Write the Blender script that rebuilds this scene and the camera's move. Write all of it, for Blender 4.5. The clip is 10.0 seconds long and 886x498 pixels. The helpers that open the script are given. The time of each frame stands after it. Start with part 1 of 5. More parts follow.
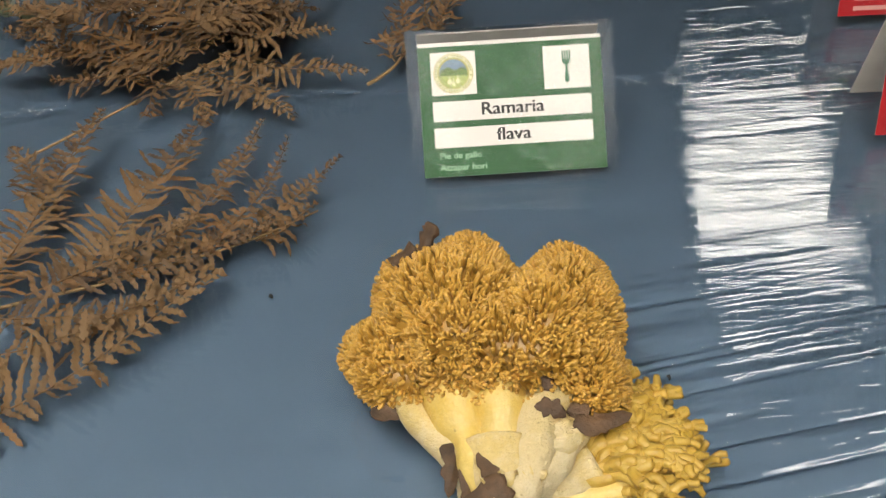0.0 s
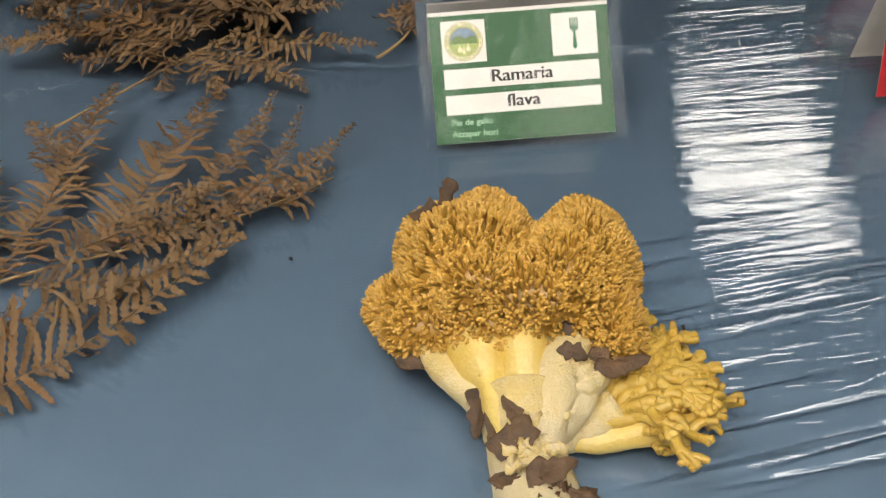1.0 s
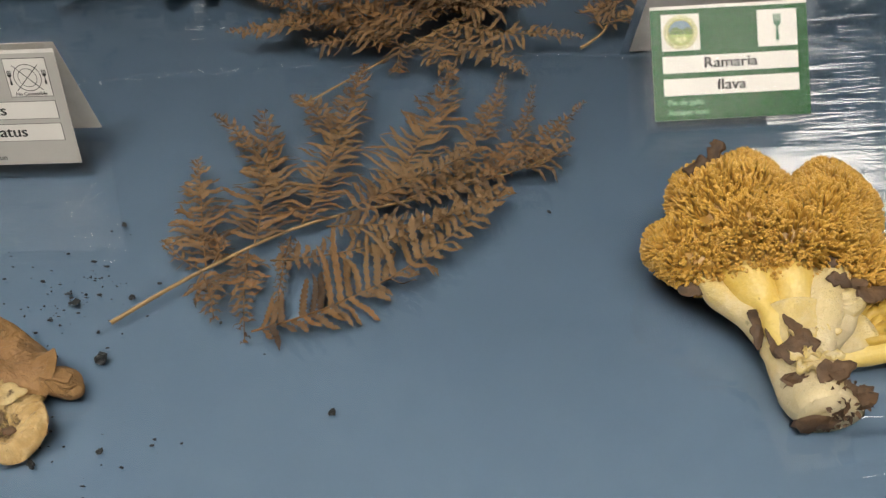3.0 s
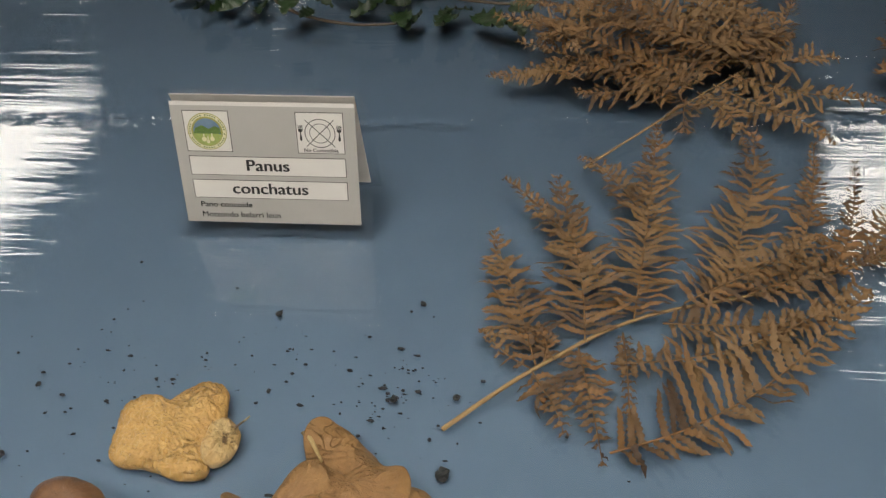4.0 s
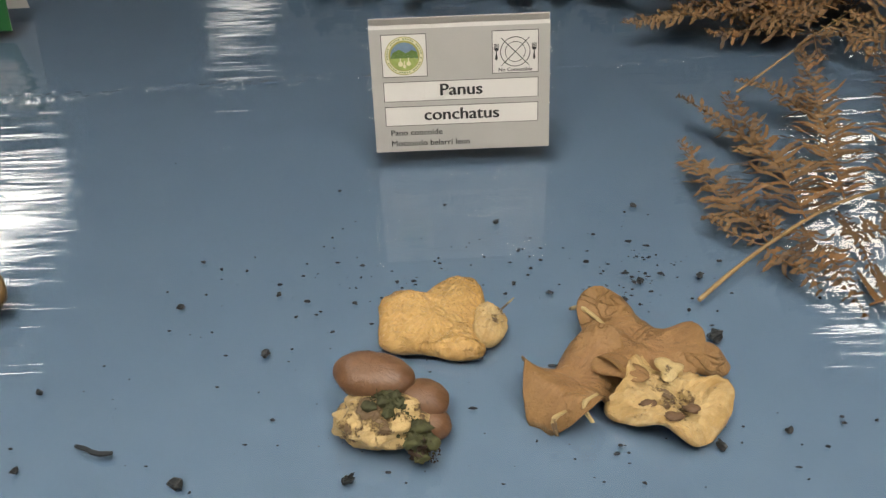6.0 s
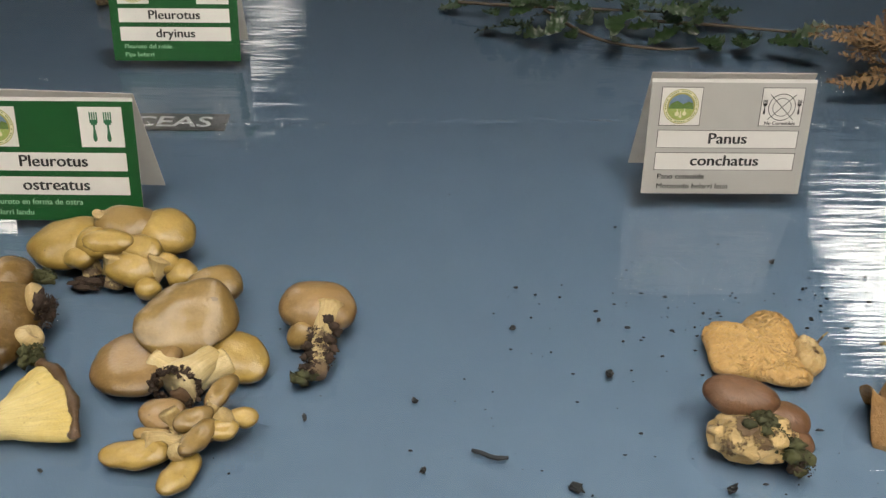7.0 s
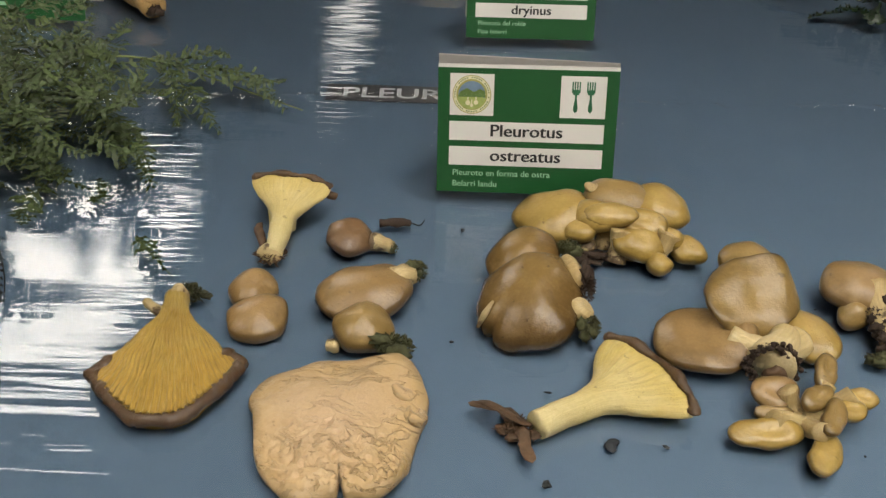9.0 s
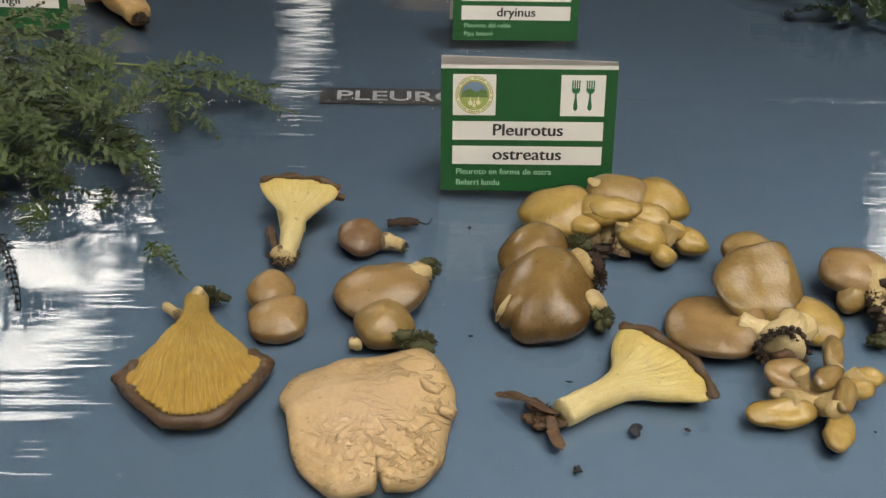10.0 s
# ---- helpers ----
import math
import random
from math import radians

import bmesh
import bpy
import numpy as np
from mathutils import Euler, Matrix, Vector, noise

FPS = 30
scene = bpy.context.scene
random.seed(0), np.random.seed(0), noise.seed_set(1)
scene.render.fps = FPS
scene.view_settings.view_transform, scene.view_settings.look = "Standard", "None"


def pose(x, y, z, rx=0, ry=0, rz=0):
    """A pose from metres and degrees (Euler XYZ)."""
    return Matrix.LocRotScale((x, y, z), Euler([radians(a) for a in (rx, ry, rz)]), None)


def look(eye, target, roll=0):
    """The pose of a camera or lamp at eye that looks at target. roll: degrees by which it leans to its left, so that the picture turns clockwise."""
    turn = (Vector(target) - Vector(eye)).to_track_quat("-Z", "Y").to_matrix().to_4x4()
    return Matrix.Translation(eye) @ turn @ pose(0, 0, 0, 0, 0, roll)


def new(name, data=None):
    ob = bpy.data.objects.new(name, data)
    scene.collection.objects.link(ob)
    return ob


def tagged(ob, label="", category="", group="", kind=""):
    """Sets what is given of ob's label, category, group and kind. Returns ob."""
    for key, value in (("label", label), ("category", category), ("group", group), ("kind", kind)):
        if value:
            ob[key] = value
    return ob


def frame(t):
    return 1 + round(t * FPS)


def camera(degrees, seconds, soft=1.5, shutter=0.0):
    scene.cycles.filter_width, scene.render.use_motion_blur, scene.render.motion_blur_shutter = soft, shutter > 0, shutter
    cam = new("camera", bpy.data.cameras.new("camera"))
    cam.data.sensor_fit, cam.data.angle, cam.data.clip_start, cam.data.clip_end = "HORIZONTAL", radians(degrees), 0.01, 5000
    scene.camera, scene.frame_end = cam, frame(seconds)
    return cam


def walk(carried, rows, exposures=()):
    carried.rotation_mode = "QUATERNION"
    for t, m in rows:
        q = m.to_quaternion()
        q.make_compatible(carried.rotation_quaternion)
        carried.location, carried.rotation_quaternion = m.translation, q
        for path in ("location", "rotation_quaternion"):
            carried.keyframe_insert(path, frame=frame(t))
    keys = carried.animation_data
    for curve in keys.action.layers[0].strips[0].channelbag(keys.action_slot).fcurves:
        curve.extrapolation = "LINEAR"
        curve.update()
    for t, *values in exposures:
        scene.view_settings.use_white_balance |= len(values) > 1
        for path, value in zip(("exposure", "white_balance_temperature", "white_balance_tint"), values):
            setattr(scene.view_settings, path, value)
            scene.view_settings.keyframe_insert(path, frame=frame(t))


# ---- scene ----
# A mushroom show on a blue covered table. The table top is z = 0.
cam = camera(51.8, 10.0, soft=1.4)
PATH = [
    (0, (1.2736, -0.3582, 0.4398), (1.1802, 0.3718, -0.2373), -3.23),
    (0.5, (1.2741, -0.3775, 0.4320), (1.1880, 0.3483, -0.2505), -3.75),
    (1, (1.2596, -0.3872, 0.4308), (1.1738, 0.3422, -0.2480), -3.77),
    (1.5, (1.2450, -0.3854, 0.4289), (1.1541, 0.3464, -0.2464), -3.88),
    (2, (1.2333, -0.3864, 0.4301), (1.1424, 0.3425, -0.2485), -3.68),
    (2.2, (1.2170, -0.3940, 0.4332), (1.1303, 0.3349, -0.2458), -3.49),
    (3.3, (1.0157, -0.5342, 0.4832), (0.9002, 0.2045, -0.1809), -2.44),
    (3.5, (0.9581, -0.5227, 0.4832), (0.8386, 0.2113, -0.1854), -1.48),
    (4, (0.8535, -0.4322, 0.4876), (0.7200, 0.2924, -0.1886), -1.81),
    (4.5, (0.7677, -0.3944, 0.4689), (0.6514, 0.3257, -0.2151), -1.19),
    (5, (0.7061, -0.4622, 0.4652), (0.5988, 0.2620, -0.2161), -2.60),
    (5.2, (0.6936, -0.5033, 0.4429), (0.5972, 0.2312, -0.2288), -2.97),
    (6.3, (0.6180, -0.5680, 0.4019), (0.5536, 0.2320, -0.1946), -1.59),
    (6.5, (0.5721, -0.5934, 0.4109), (0.5137, 0.2105, -0.1811), -0.83),
    (7, (0.4187, -0.6147, 0.4372), (0.3680, 0.1976, -0.1438), 1.25),
    (7.5, (0.2625, -0.5422, 0.4235), (0.1822, 0.2684, -0.1566), 2.01),
    (8, (0.1923, -0.5264, 0.4011), (0.0928, 0.2828, -0.1780), 3.31),
    (8.5, (0.1241, -0.5877, 0.4053), (0.0277, 0.2209, -0.1751), 2.81),
    (9, (0.0543, -0.6383, 0.3976), (-0.0192, 0.1738, -0.1813), 1.83),
    (9.5, (0.0376, -0.6519, 0.3963), (-0.0110, 0.1640, -0.1798), 1.80),
    (10, (0.0143, -0.6553, 0.3999), (-0.0107, 0.1635, -0.1738), 2.29),
]
walk(cam, [(t, look(eye, target, roll)) for t, eye, target, roll in PATH], exposures=[(0, -0.48), (2.2, -0.46), (3.5, -0.70), (4.2, -0.62), (4.6, -0.46), (5.0, -0.44), (6.4, -0.42), (7.0, -0.50), (8.0, -0.58), (10, -0.60)])

# ---------------------------------------------------------------- world and large lights
world = bpy.data.worlds.new("world")
scene.world = world
world.use_nodes = True
world.node_tree.nodes["Background"].inputs[0].default_value = (0.8, 0.87, 1.0, 1)
world.node_tree.nodes["Background"].inputs[1].default_value = 0.05
PANEL_POWER = 16.0
CEILING = 2.0
FLOOR = -0.75


# ---------------------------------------------------------------- materials
def hexc(r, g, b):
    """Linear colour from 0-255 values of a surface seen in white light."""
    f = lambda v: (v / 255 / 12.92) if v < 11 else ((v / 255 + 0.055) / 1.055) ** 2.4
    return (f(r), f(g), f(b), 1)


class Mat:
    """A small node material builder."""

    def __init__(self, name):
        self.m = bpy.data.materials.new(name)
        self.m.use_nodes = True
        self.t = self.m.node_tree
        self.b = self.t.nodes["Principled BSDF"]
        self.out = self.t.nodes["Material Output"]
        self.co = None

    def node(self, kind, **inputs):
        n = self.t.nodes.new(kind)
        for k, v in inputs.items():
            n.inputs[k.replace("_", " ")].default_value = v
        return n

    def link(self, a, b):
        self.t.links.new(a, b)

    def coords(self, scale=(1, 1, 1), rot=0.0):
        if self.co is None:
            self.co = self.node("ShaderNodeTexCoord")
        mp = self.node("ShaderNodeMapping")
        mp.vector_type = "TEXTURE"
        mp.inputs["Scale"].default_value = tuple(1 / q for q in scale)
        mp.inputs["Rotation"].default_value = (0, 0, rot)
        self.link(self.co.outputs["Object"], mp.inputs["Vector"])
        return mp.outputs["Vector"]

    def noise(self, scale, detail=4, stretch=(1, 1, 1), rot=0.0, rough=0.55, distortion=0.0):
        n = self.node("ShaderNodeTexNoise", Scale=scale, Detail=detail, Roughness=rough, Distortion=distortion)
        self.link(self.coords(stretch, rot), n.inputs["Vector"])
        return n.outputs["Fac"]

    def ramp(self, fac, stops):
        r = self.node("ShaderNodeValToRGB")
        e = r.color_ramp.elements
        while len(e) < len(stops):
            e.new(0.5)
        for el, (p, c) in zip(e, stops):
            el.position, el.color = p, c if len(c) == 4 else (*c, 1)
        self.link(fac, r.inputs["Fac"])
        return r.outputs["Color"]

    def mix(self, fac, a, b, blend="MIX"):
        n = self.t.nodes.new("ShaderNodeMix")
        n.data_type, n.blend_type = "RGBA", blend
        for sock, v in ((n.inputs[0], fac), (n.inputs[6], a), (n.inputs[7], b)):
            if hasattr(v, "links"):
                self.link(v, sock)
            else:
                sock.default_value = v
        return n.outputs[2]

    def math(self, op, a, b=0.0):
        n = self.t.nodes.new("ShaderNodeMath")
        n.operation = op
        for sock, v in zip(n.inputs, (a, b)):
            if hasattr(v, "links"):
                self.link(v, sock)
            else:
                sock.default_value = v
        return n.outputs[0]

    def attr(self, name):
        n = self.t.nodes.new("ShaderNodeAttribute")
        n.attribute_name = name
        return n.outputs["Fac"]

    def bump(self, height, distance, strength=1.0):
        n = self.node("ShaderNodeBump", Strength=strength, Distance=distance)
        self.link(height, n.inputs["Height"])
        return n.outputs["Normal"]

    def finish(self, color=None, rough=0.6, normal=None, **more):
        if color is not None:
            if hasattr(color, "links"):
                self.link(color, self.b.inputs["Base Color"])
            else:
                self.b.inputs["Base Color"].default_value = color
        if hasattr(rough, "links"):
            self.link(rough, self.b.inputs["Roughness"])
        else:
            self.b.inputs["Roughness"].default_value = rough
        if normal is not None:
            self.link(normal, self.b.inputs["Normal"])
        for k, v in more.items():
            self.b.inputs[k.replace("_", " ")].default_value = v
        return self.m


def plain(name, color, rough=0.6, var=0.15, scale=60.0, bump=0.0):
    """A nearly plain surface: small uneven tone at two scales and a little relief."""
    k = Mat(name)
    f = k.mix(0.5, k.noise(scale, 5), k.noise(scale * 0.13, 3))
    lo = tuple(c * (1 - var) for c in color[:3]) + (1,)
    hi = tuple(min(1, c * (1 + var)) for c in color[:3]) + (1,)
    col = k.ramp(f, [(0.3, lo), (0.7, hi)])
    return k.finish(col, rough, k.bump(k.noise(scale * 2, 4), bump) if bump else None)


def flesh(name, middle, edge, spot, rough=0.42, grain=90.0, relief=0.0006, coat=0.06, wrinkle=0.0, streak=6.0, depth=0.35, dirt=0.0, margin=0.35):
    """Mushroom skin: colour from the middle to the margin by the part's own ring value, with blotches, fibres, wrinkles and clinging dirt."""
    k = Mat(name)
    ring = k.attr("ring")
    s = k.math("POWER", ring, 1.6)
    s = k.math("ADD", s, k.math("MULTIPLY", k.math("SUBTRACT", k.noise(38, 4), 0.5), 1.3))
    n = k.t.nodes.new("ShaderNodeClamp")
    k.link(s, n.inputs[0])
    col = k.mix(n.outputs[0], middle, edge)
    blot = k.ramp(k.noise(64, 5, rough=0.65), [(0.46, (0, 0, 0, 1)), (0.72, (1, 1, 1, 1))])
    col = k.mix(k.math("MULTIPLY", blot, 0.6), col, spot)
    # fibres along the cap, stalk or gills
    at = k.t.nodes.new("ShaderNodeAttribute")
    at.attribute_name = "fibre"
    fib = k.node("ShaderNodeTexNoise", Scale=streak, Detail=5.0, Roughness=0.65)
    k.link(at.outputs["Vector"], fib.inputs["Vector"])
    fib = fib.outputs["Fac"]
    dark = tuple(c * 0.45 for c in edge[:3]) + (1,)
    col = k.mix(k.math("MULTIPLY", k.ramp(fib, [(0.35, (1, 1, 1, 1)), (0.62, (0, 0, 0, 1))]), depth), col, dark)
    # darker thin margin
    col = k.mix(k.math("MULTIPLY", k.ramp(ring, [(0.88, (0, 0, 0, 1)), (0.985, (1, 1, 1, 1))]), margin), col, dark)
    fine = k.noise(grain * 5, 5)
    col = k.mix(k.math("MULTIPLY", k.math("SUBTRACT", fine, 0.35), 0.4), col, dark)
    pit = k.ramp(k.noise(150, 2), [(0.70, (0, 0, 0, 1)), (0.74, (1, 1, 1, 1))])
    col = k.mix(k.math("MULTIPLY", pit, 0.45), col, tuple(c * 0.25 for c in edge[:3]) + (1,))
    h = k.math("ADD", k.math("MULTIPLY", k.noise(grain, 6, rough=0.6), 0.6), k.math("MULTIPLY", fine, 0.3))
    h = k.math("ADD", h, k.math("MULTIPLY", fib, depth * 1.2))
    if wrinkle:
        r1 = k.math("ABSOLUTE", k.math("SUBTRACT", k.noise(70, 4, (0.7, 1.5, 1), distortion=0.6), 0.5))
        line = k.ramp(r1, [(0.0, (1, 1, 1, 1)), (0.035, (0, 0, 0, 1))])
        where = k.ramp(k.noise(24, 3), [(0.44, (0, 0, 0, 1)), (0.56, (1, 1, 1, 1))])
        gone = k.math("MULTIPLY", line, where)
        h = k.math("SUBTRACT", h, k.math("MULTIPLY", gone, wrinkle))
        col = k.mix(k.math("MULTIPLY", gone, 0.12), col, dark)
    if dirt:
        d = k.math("ADD", k.noise(75, 6, rough=0.7), k.math("MULTIPLY", k.math("SUBTRACT", 0.5, ring), 0.22))
        d = k.ramp(d, [(0.60 - 0.12 * dirt, (0, 0, 0, 1)), (0.66 - 0.12 * dirt, (1, 1, 1, 1))])
        col = k.mix(k.math("MULTIPLY", d, 0.85), col, (0.075, 0.038, 0.018, 1))
        h = k.math("ADD", h, k.math("MULTIPLY", d, 0.4))
    nb = k.bump(h, relief)
    k.link(nb, k.b.inputs["Coat Normal"])
    return k.finish(col, rough, nb, Coat_Weight=coat, Coat_Roughness=0.3)


M = {}
# blue paper cover
k = Mat("blue_paper")
f = k.mix(0.5, k.noise(2.2, 4), k.noise(38, 5))
col = k.ramp(f, [(0.3, (0.152, 0.228, 0.322, 1)), (0.7, (0.188, 0.272, 0.370, 1))])
dust = k.ramp(k.noise(210, 3, rough=0.7), [(0.70, (0, 0, 0, 1)), (0.8, (1, 1, 1, 1))])
col = k.mix(k.math("MULTIPLY", dust, 0.25), col, (0.05, 0.07, 0.09, 1))
M["cloth"] = k.finish(col, 0.62, k.bump(k.noise(600, 4), 0.0002))

# clear film stretched over the cover, rippled along its length
k = Mat("clear_film")
ripple = k.noise(9, 3, stretch=(0.35, 6.0, 1), rot=0.10, distortion=0.6)
fine = k.noise(30, 2, stretch=(0.10, 7.0, 1), rot=0.03, distortion=0.3)
wide = k.noise(5, 2)
fine = k.math("MULTIPLY", fine, k.ramp(k.noise(4, 2), [(0.42, (0, 0, 0, 1)), (0.6, (1, 1, 1, 1))]))
h = k.math("ADD", k.math("MULTIPLY", ripple, 0.0008), k.math("MULTIPLY", fine, 0.00016))
h = k.math("ADD", h, k.math("MULTIPLY", wide, 0.0014))
crease = k.noise(10, 2, stretch=(0.16, 4.0, 1), rot=0.30, distortion=0.4)
crease = k.ramp(crease, [(0.44, (0, 0, 0, 1)), (0.5, (1, 1, 1, 1)), (0.56, (0, 0, 0, 1))])
east = k.node("ShaderNodeSeparateXYZ")
k.link(k.coords(), east.inputs[0])
east = k.math("MINIMUM", k.math("MAXIMUM", k.math("MULTIPLY", k.math("SUBTRACT", k.math("SUBTRACT", east.outputs[0], k.math("MULTIPLY", k.noise(3, 2), 0.3)), 1.08), 6.0), 0.0), 1.0)
near = k.node("ShaderNodeSeparateXYZ")
k.link(k.coords(), near.inputs[0])
near = k.math("MINIMUM", k.math("MAXIMUM", k.math("MULTIPLY", k.math("SUBTRACT", 0.15, near.outputs[1]), 12.0), 0.0), 1.0)
h = k.math("ADD", h, k.math("MULTIPLY", k.math("MULTIPLY", crease, k.math("MULTIPLY", east, near)), 0.0006))
broken = k.noise(12, 3, stretch=(0.30, 5.0, 1), rot=0.22, distortion=0.5)
h = k.math("ADD", h, k.math("MULTIPLY", k.math("MULTIPLY", broken, east), 0.0013))
# the fold line of the film, running the length of the table
sep = k.node("ShaderNodeSeparateXYZ")
k.link(k.coords(), sep.inputs[0])
d = k.math("SUBTRACT", sep.outputs[1], k.math("ADD", 0.175, k.math("MULTIPLY", sep.outputs[0], 0.125)))
d = k.math("ADD", d, k.math("MULTIPLY", k.math("SUBTRACT", k.noise(9, 3), 0.5), 0.03))
fold = k.math("MULTIPLY", k.math("EXPONENT", k.math("MULTIPLY", k.math("POWER", k.math("MULTIPLY", k.math("ABSOLUTE", d), 130.0), 2.0), -1.0)), k.ramp(k.noise(55, 3), [(0.45, (0, 0, 0, 1)), (0.7, (1, 1, 1, 1))]))
h = k.math("ADD", h, k.math("MULTIPLY", fold, 0.0022))
nrm = k.bump(h, 1.0)
fr = k.node("ShaderNodeFresnel", IOR=1.70)
k.link(nrm, fr.inputs["Normal"])
tr, gl, mx = k.node("ShaderNodeBsdfTransparent"), k.node("ShaderNodeBsdfGlossy"), k.node("ShaderNodeMixShader")
tr.inputs[0].default_value = (0.97, 0.98, 0.98, 1)
gl.inputs["Roughness"].default_value = 0.032
k.link(nrm, gl.inputs["Normal"])
k.link(fr.outputs[0], mx.inputs[0])
k.link(tr.outputs[0], mx.inputs[1])
k.link(gl.outputs[0], mx.inputs[2])
k.link(mx.outputs[0], k.out.inputs[0])
M["film"] = k.m

# laminating pouch: clear, faintly milky
k = Mat("laminate")
nrm = k.bump(k.noise(60, 3, stretch=(1, 1, 1)), 0.0006)
fr = k.node("ShaderNodeFresnel", IOR=1.2)
k.link(nrm, fr.inputs["Normal"])
tr, gl, df = k.node("ShaderNodeBsdfTransparent"), k.node("ShaderNodeBsdfGlossy"), k.node("ShaderNodeBsdfDiffuse")
gl.inputs["Roughness"].default_value = 0.04
df.inputs[0].default_value = (0.75, 0.78, 0.78, 1)
k.link(nrm, gl.inputs["Normal"])
m1, m2 = k.node("ShaderNodeMixShader", Fac=0.004), k.node("ShaderNodeMixShader")
k.link(tr.outputs[0], m1.inputs[1])
k.link(df.outputs[0], m1.inputs[2])
k.link(fr.outputs[0], m2.inputs[0])
k.link(m1.outputs[0], m2.inputs[1])
k.link(gl.outputs[0], m2.inputs[2])
k.link(m2.outputs[0], k.out.inputs[0])
M["laminate"] = k.m

M["green"] = plain("green_print", (0.003, 0.088, 0.016, 1), 0.5, 0.12, 40)
M["red"] = plain("red_print", (0.42, 0.012, 0.018, 1), 0.5, 0.1, 40)
M["grey"] = plain("grey_print", (0.47, 0.46, 0.43, 1), 0.55, 0.05, 40)
M["paper"] = plain("white_paper", (0.74, 0.72, 0.68, 1), 0.6, 0.05, 40)
M["ink"] = plain("black_ink", (0.014, 0.014, 0.014, 1), 0.5, 0.1, 80)
M["pale_green_ink"] = plain("pale_green_ink", (0.36, 0.62, 0.40, 1), 0.5, 0.1, 80)
M["dark_green_ink"] = plain("dark_green_ink", (0.02, 0.14, 0.06, 1), 0.5, 0.1, 80)
M["pink_ink"] = plain("pale_pink_ink", (0.75, 0.42, 0.38, 1), 0.5, 0.1, 80)
M["strip"] = plain("dark_grey_strip", (0.15, 0.145, 0.15, 1), 0.45, 0.1, 60)
M["strip_text"] = plain("white_print", (0.78, 0.78, 0.80, 1), 0.5, 0.04, 60)
M["seal_ring"] = plain("seal_olive", (0.36, 0.34, 0.10, 1), 0.5, 0.2, 300)
M["seal_sky"] = plain("seal_blue", (0.16, 0.24, 0.34, 1), 0.5, 0.2, 300)
M["seal_hill"] = plain("seal_green", (0.12, 0.20, 0.05, 1), 0.5, 0.3, 300)
M["seal_field"] = plain("seal_field", (0.35, 0.42, 0.12, 1), 0.5, 0.3, 300)
M["seal_cream"] = plain("seal_cream", (0.72, 0.68, 0.45, 1), 0.5, 0.1, 300)

k = Mat("thin_paper")
df, tl, mx = k.node("ShaderNodeBsdfDiffuse"), k.node("ShaderNodeBsdfTranslucent"), k.node("ShaderNodeMixShader", Fac=0.5)
tone = k.ramp(k.noise(50, 4), [(0.3, (0.72, 0.70, 0.66, 1)), (0.7, (0.80, 0.78, 0.74, 1))])
k.link(tone, df.inputs[0])
k.link(tone, tl.inputs[0])
k.link(df.outputs[0], mx.inputs[1])
k.link(tl.outputs[0], mx.inputs[2])
k.link(mx.outputs[0], k.out.inputs[0])
M["thin_paper"] = k.m

# mushrooms
M["oyster"] = flesh("oyster_skin", (0.292, 0.194, 0.068, 1), (0.165, 0.104, 0.029, 1), (0.374, 0.254, 0.094, 1), 0.30, 90, 0.0010, 0.10, depth=0.06, margin=0.7)
M["oyster_pale"] = flesh("oyster_pale_skin", (0.50, 0.355, 0.205, 1), (0.48, 0.33, 0.145, 1), (0.56, 0.41, 0.24, 1), 0.42, 110, 0.0016, 0.10, wrinkle=0.6, depth=0.03, margin=0.6)
M["oyster_dark"] = flesh("oyster_dark_skin", (0.215, 0.134, 0.041, 1), (0.105, 0.060, 0.018, 1), (0.28, 0.185, 0.065, 1), 0.25, 90, 0.0010, 0.10, depth=0.14, margin=0.6)
M["oyster_gold"] = flesh("oyster_gold_skin", (0.397, 0.272, 0.082, 1), (0.247, 0.159, 0.031, 1), (0.517, 0.374, 0.121, 1), 0.28, 90, 0.0010, 0.10, depth=0.06, margin=0.75)
M["oyster_rose"] = flesh("oyster_rose_skin", (0.302, 0.191, 0.077, 1), (0.178, 0.107, 0.035, 1), (0.389, 0.261, 0.109, 1), 0.32, 90, 0.0010, 0.10, depth=0.06, margin=0.65)
M["oyster_umber"] = flesh("oyster_umber_skin", (0.20, 0.117, 0.056, 1), (0.115, 0.064, 0.027, 1), (0.26, 0.161, 0.081, 1), 0.34, 90, 0.0010, 0.10, depth=0.2, margin=0.6)
M["panus_brown"] = flesh("panus_brown_skin", (0.25, 0.132, 0.050, 1), (0.28, 0.155, 0.052, 1), (0.35, 0.20, 0.075, 1), 0.55, 150, 0.0026, 0.03, 0.5, margin=0.2)
M["panus_dark"] = flesh("panus_dark_skin", (0.165, 0.082, 0.036, 1), (0.12, 0.056, 0.024, 1), (0.23, 0.12, 0.055, 1), 0.42, 120, 0.0012, 0.14)
M["panus_tan"] = flesh("panus_tan_skin", (0.54, 0.35, 0.125, 1), (0.46, 0.27, 0.080, 1), (0.66, 0.46, 0.19, 1), 0.40, 170, 0.0024, wrinkle=0.6)
M["cream_clean"] = flesh("clean_cream_flesh", (0.62, 0.50, 0.27, 1), (0.52, 0.39, 0.16, 1), (0.68, 0.58, 0.36, 1), 0.45, 120, 0.0014, 0.1, margin=0.0)
M["panus_pale"] = flesh("panus_pale_flesh", (0.54, 0.39, 0.17, 1), (0.46, 0.30, 0.11, 1), (0.64, 0.52, 0.29, 1), 0.48, 150, 0.003, dirt=0.3, margin=0.1)
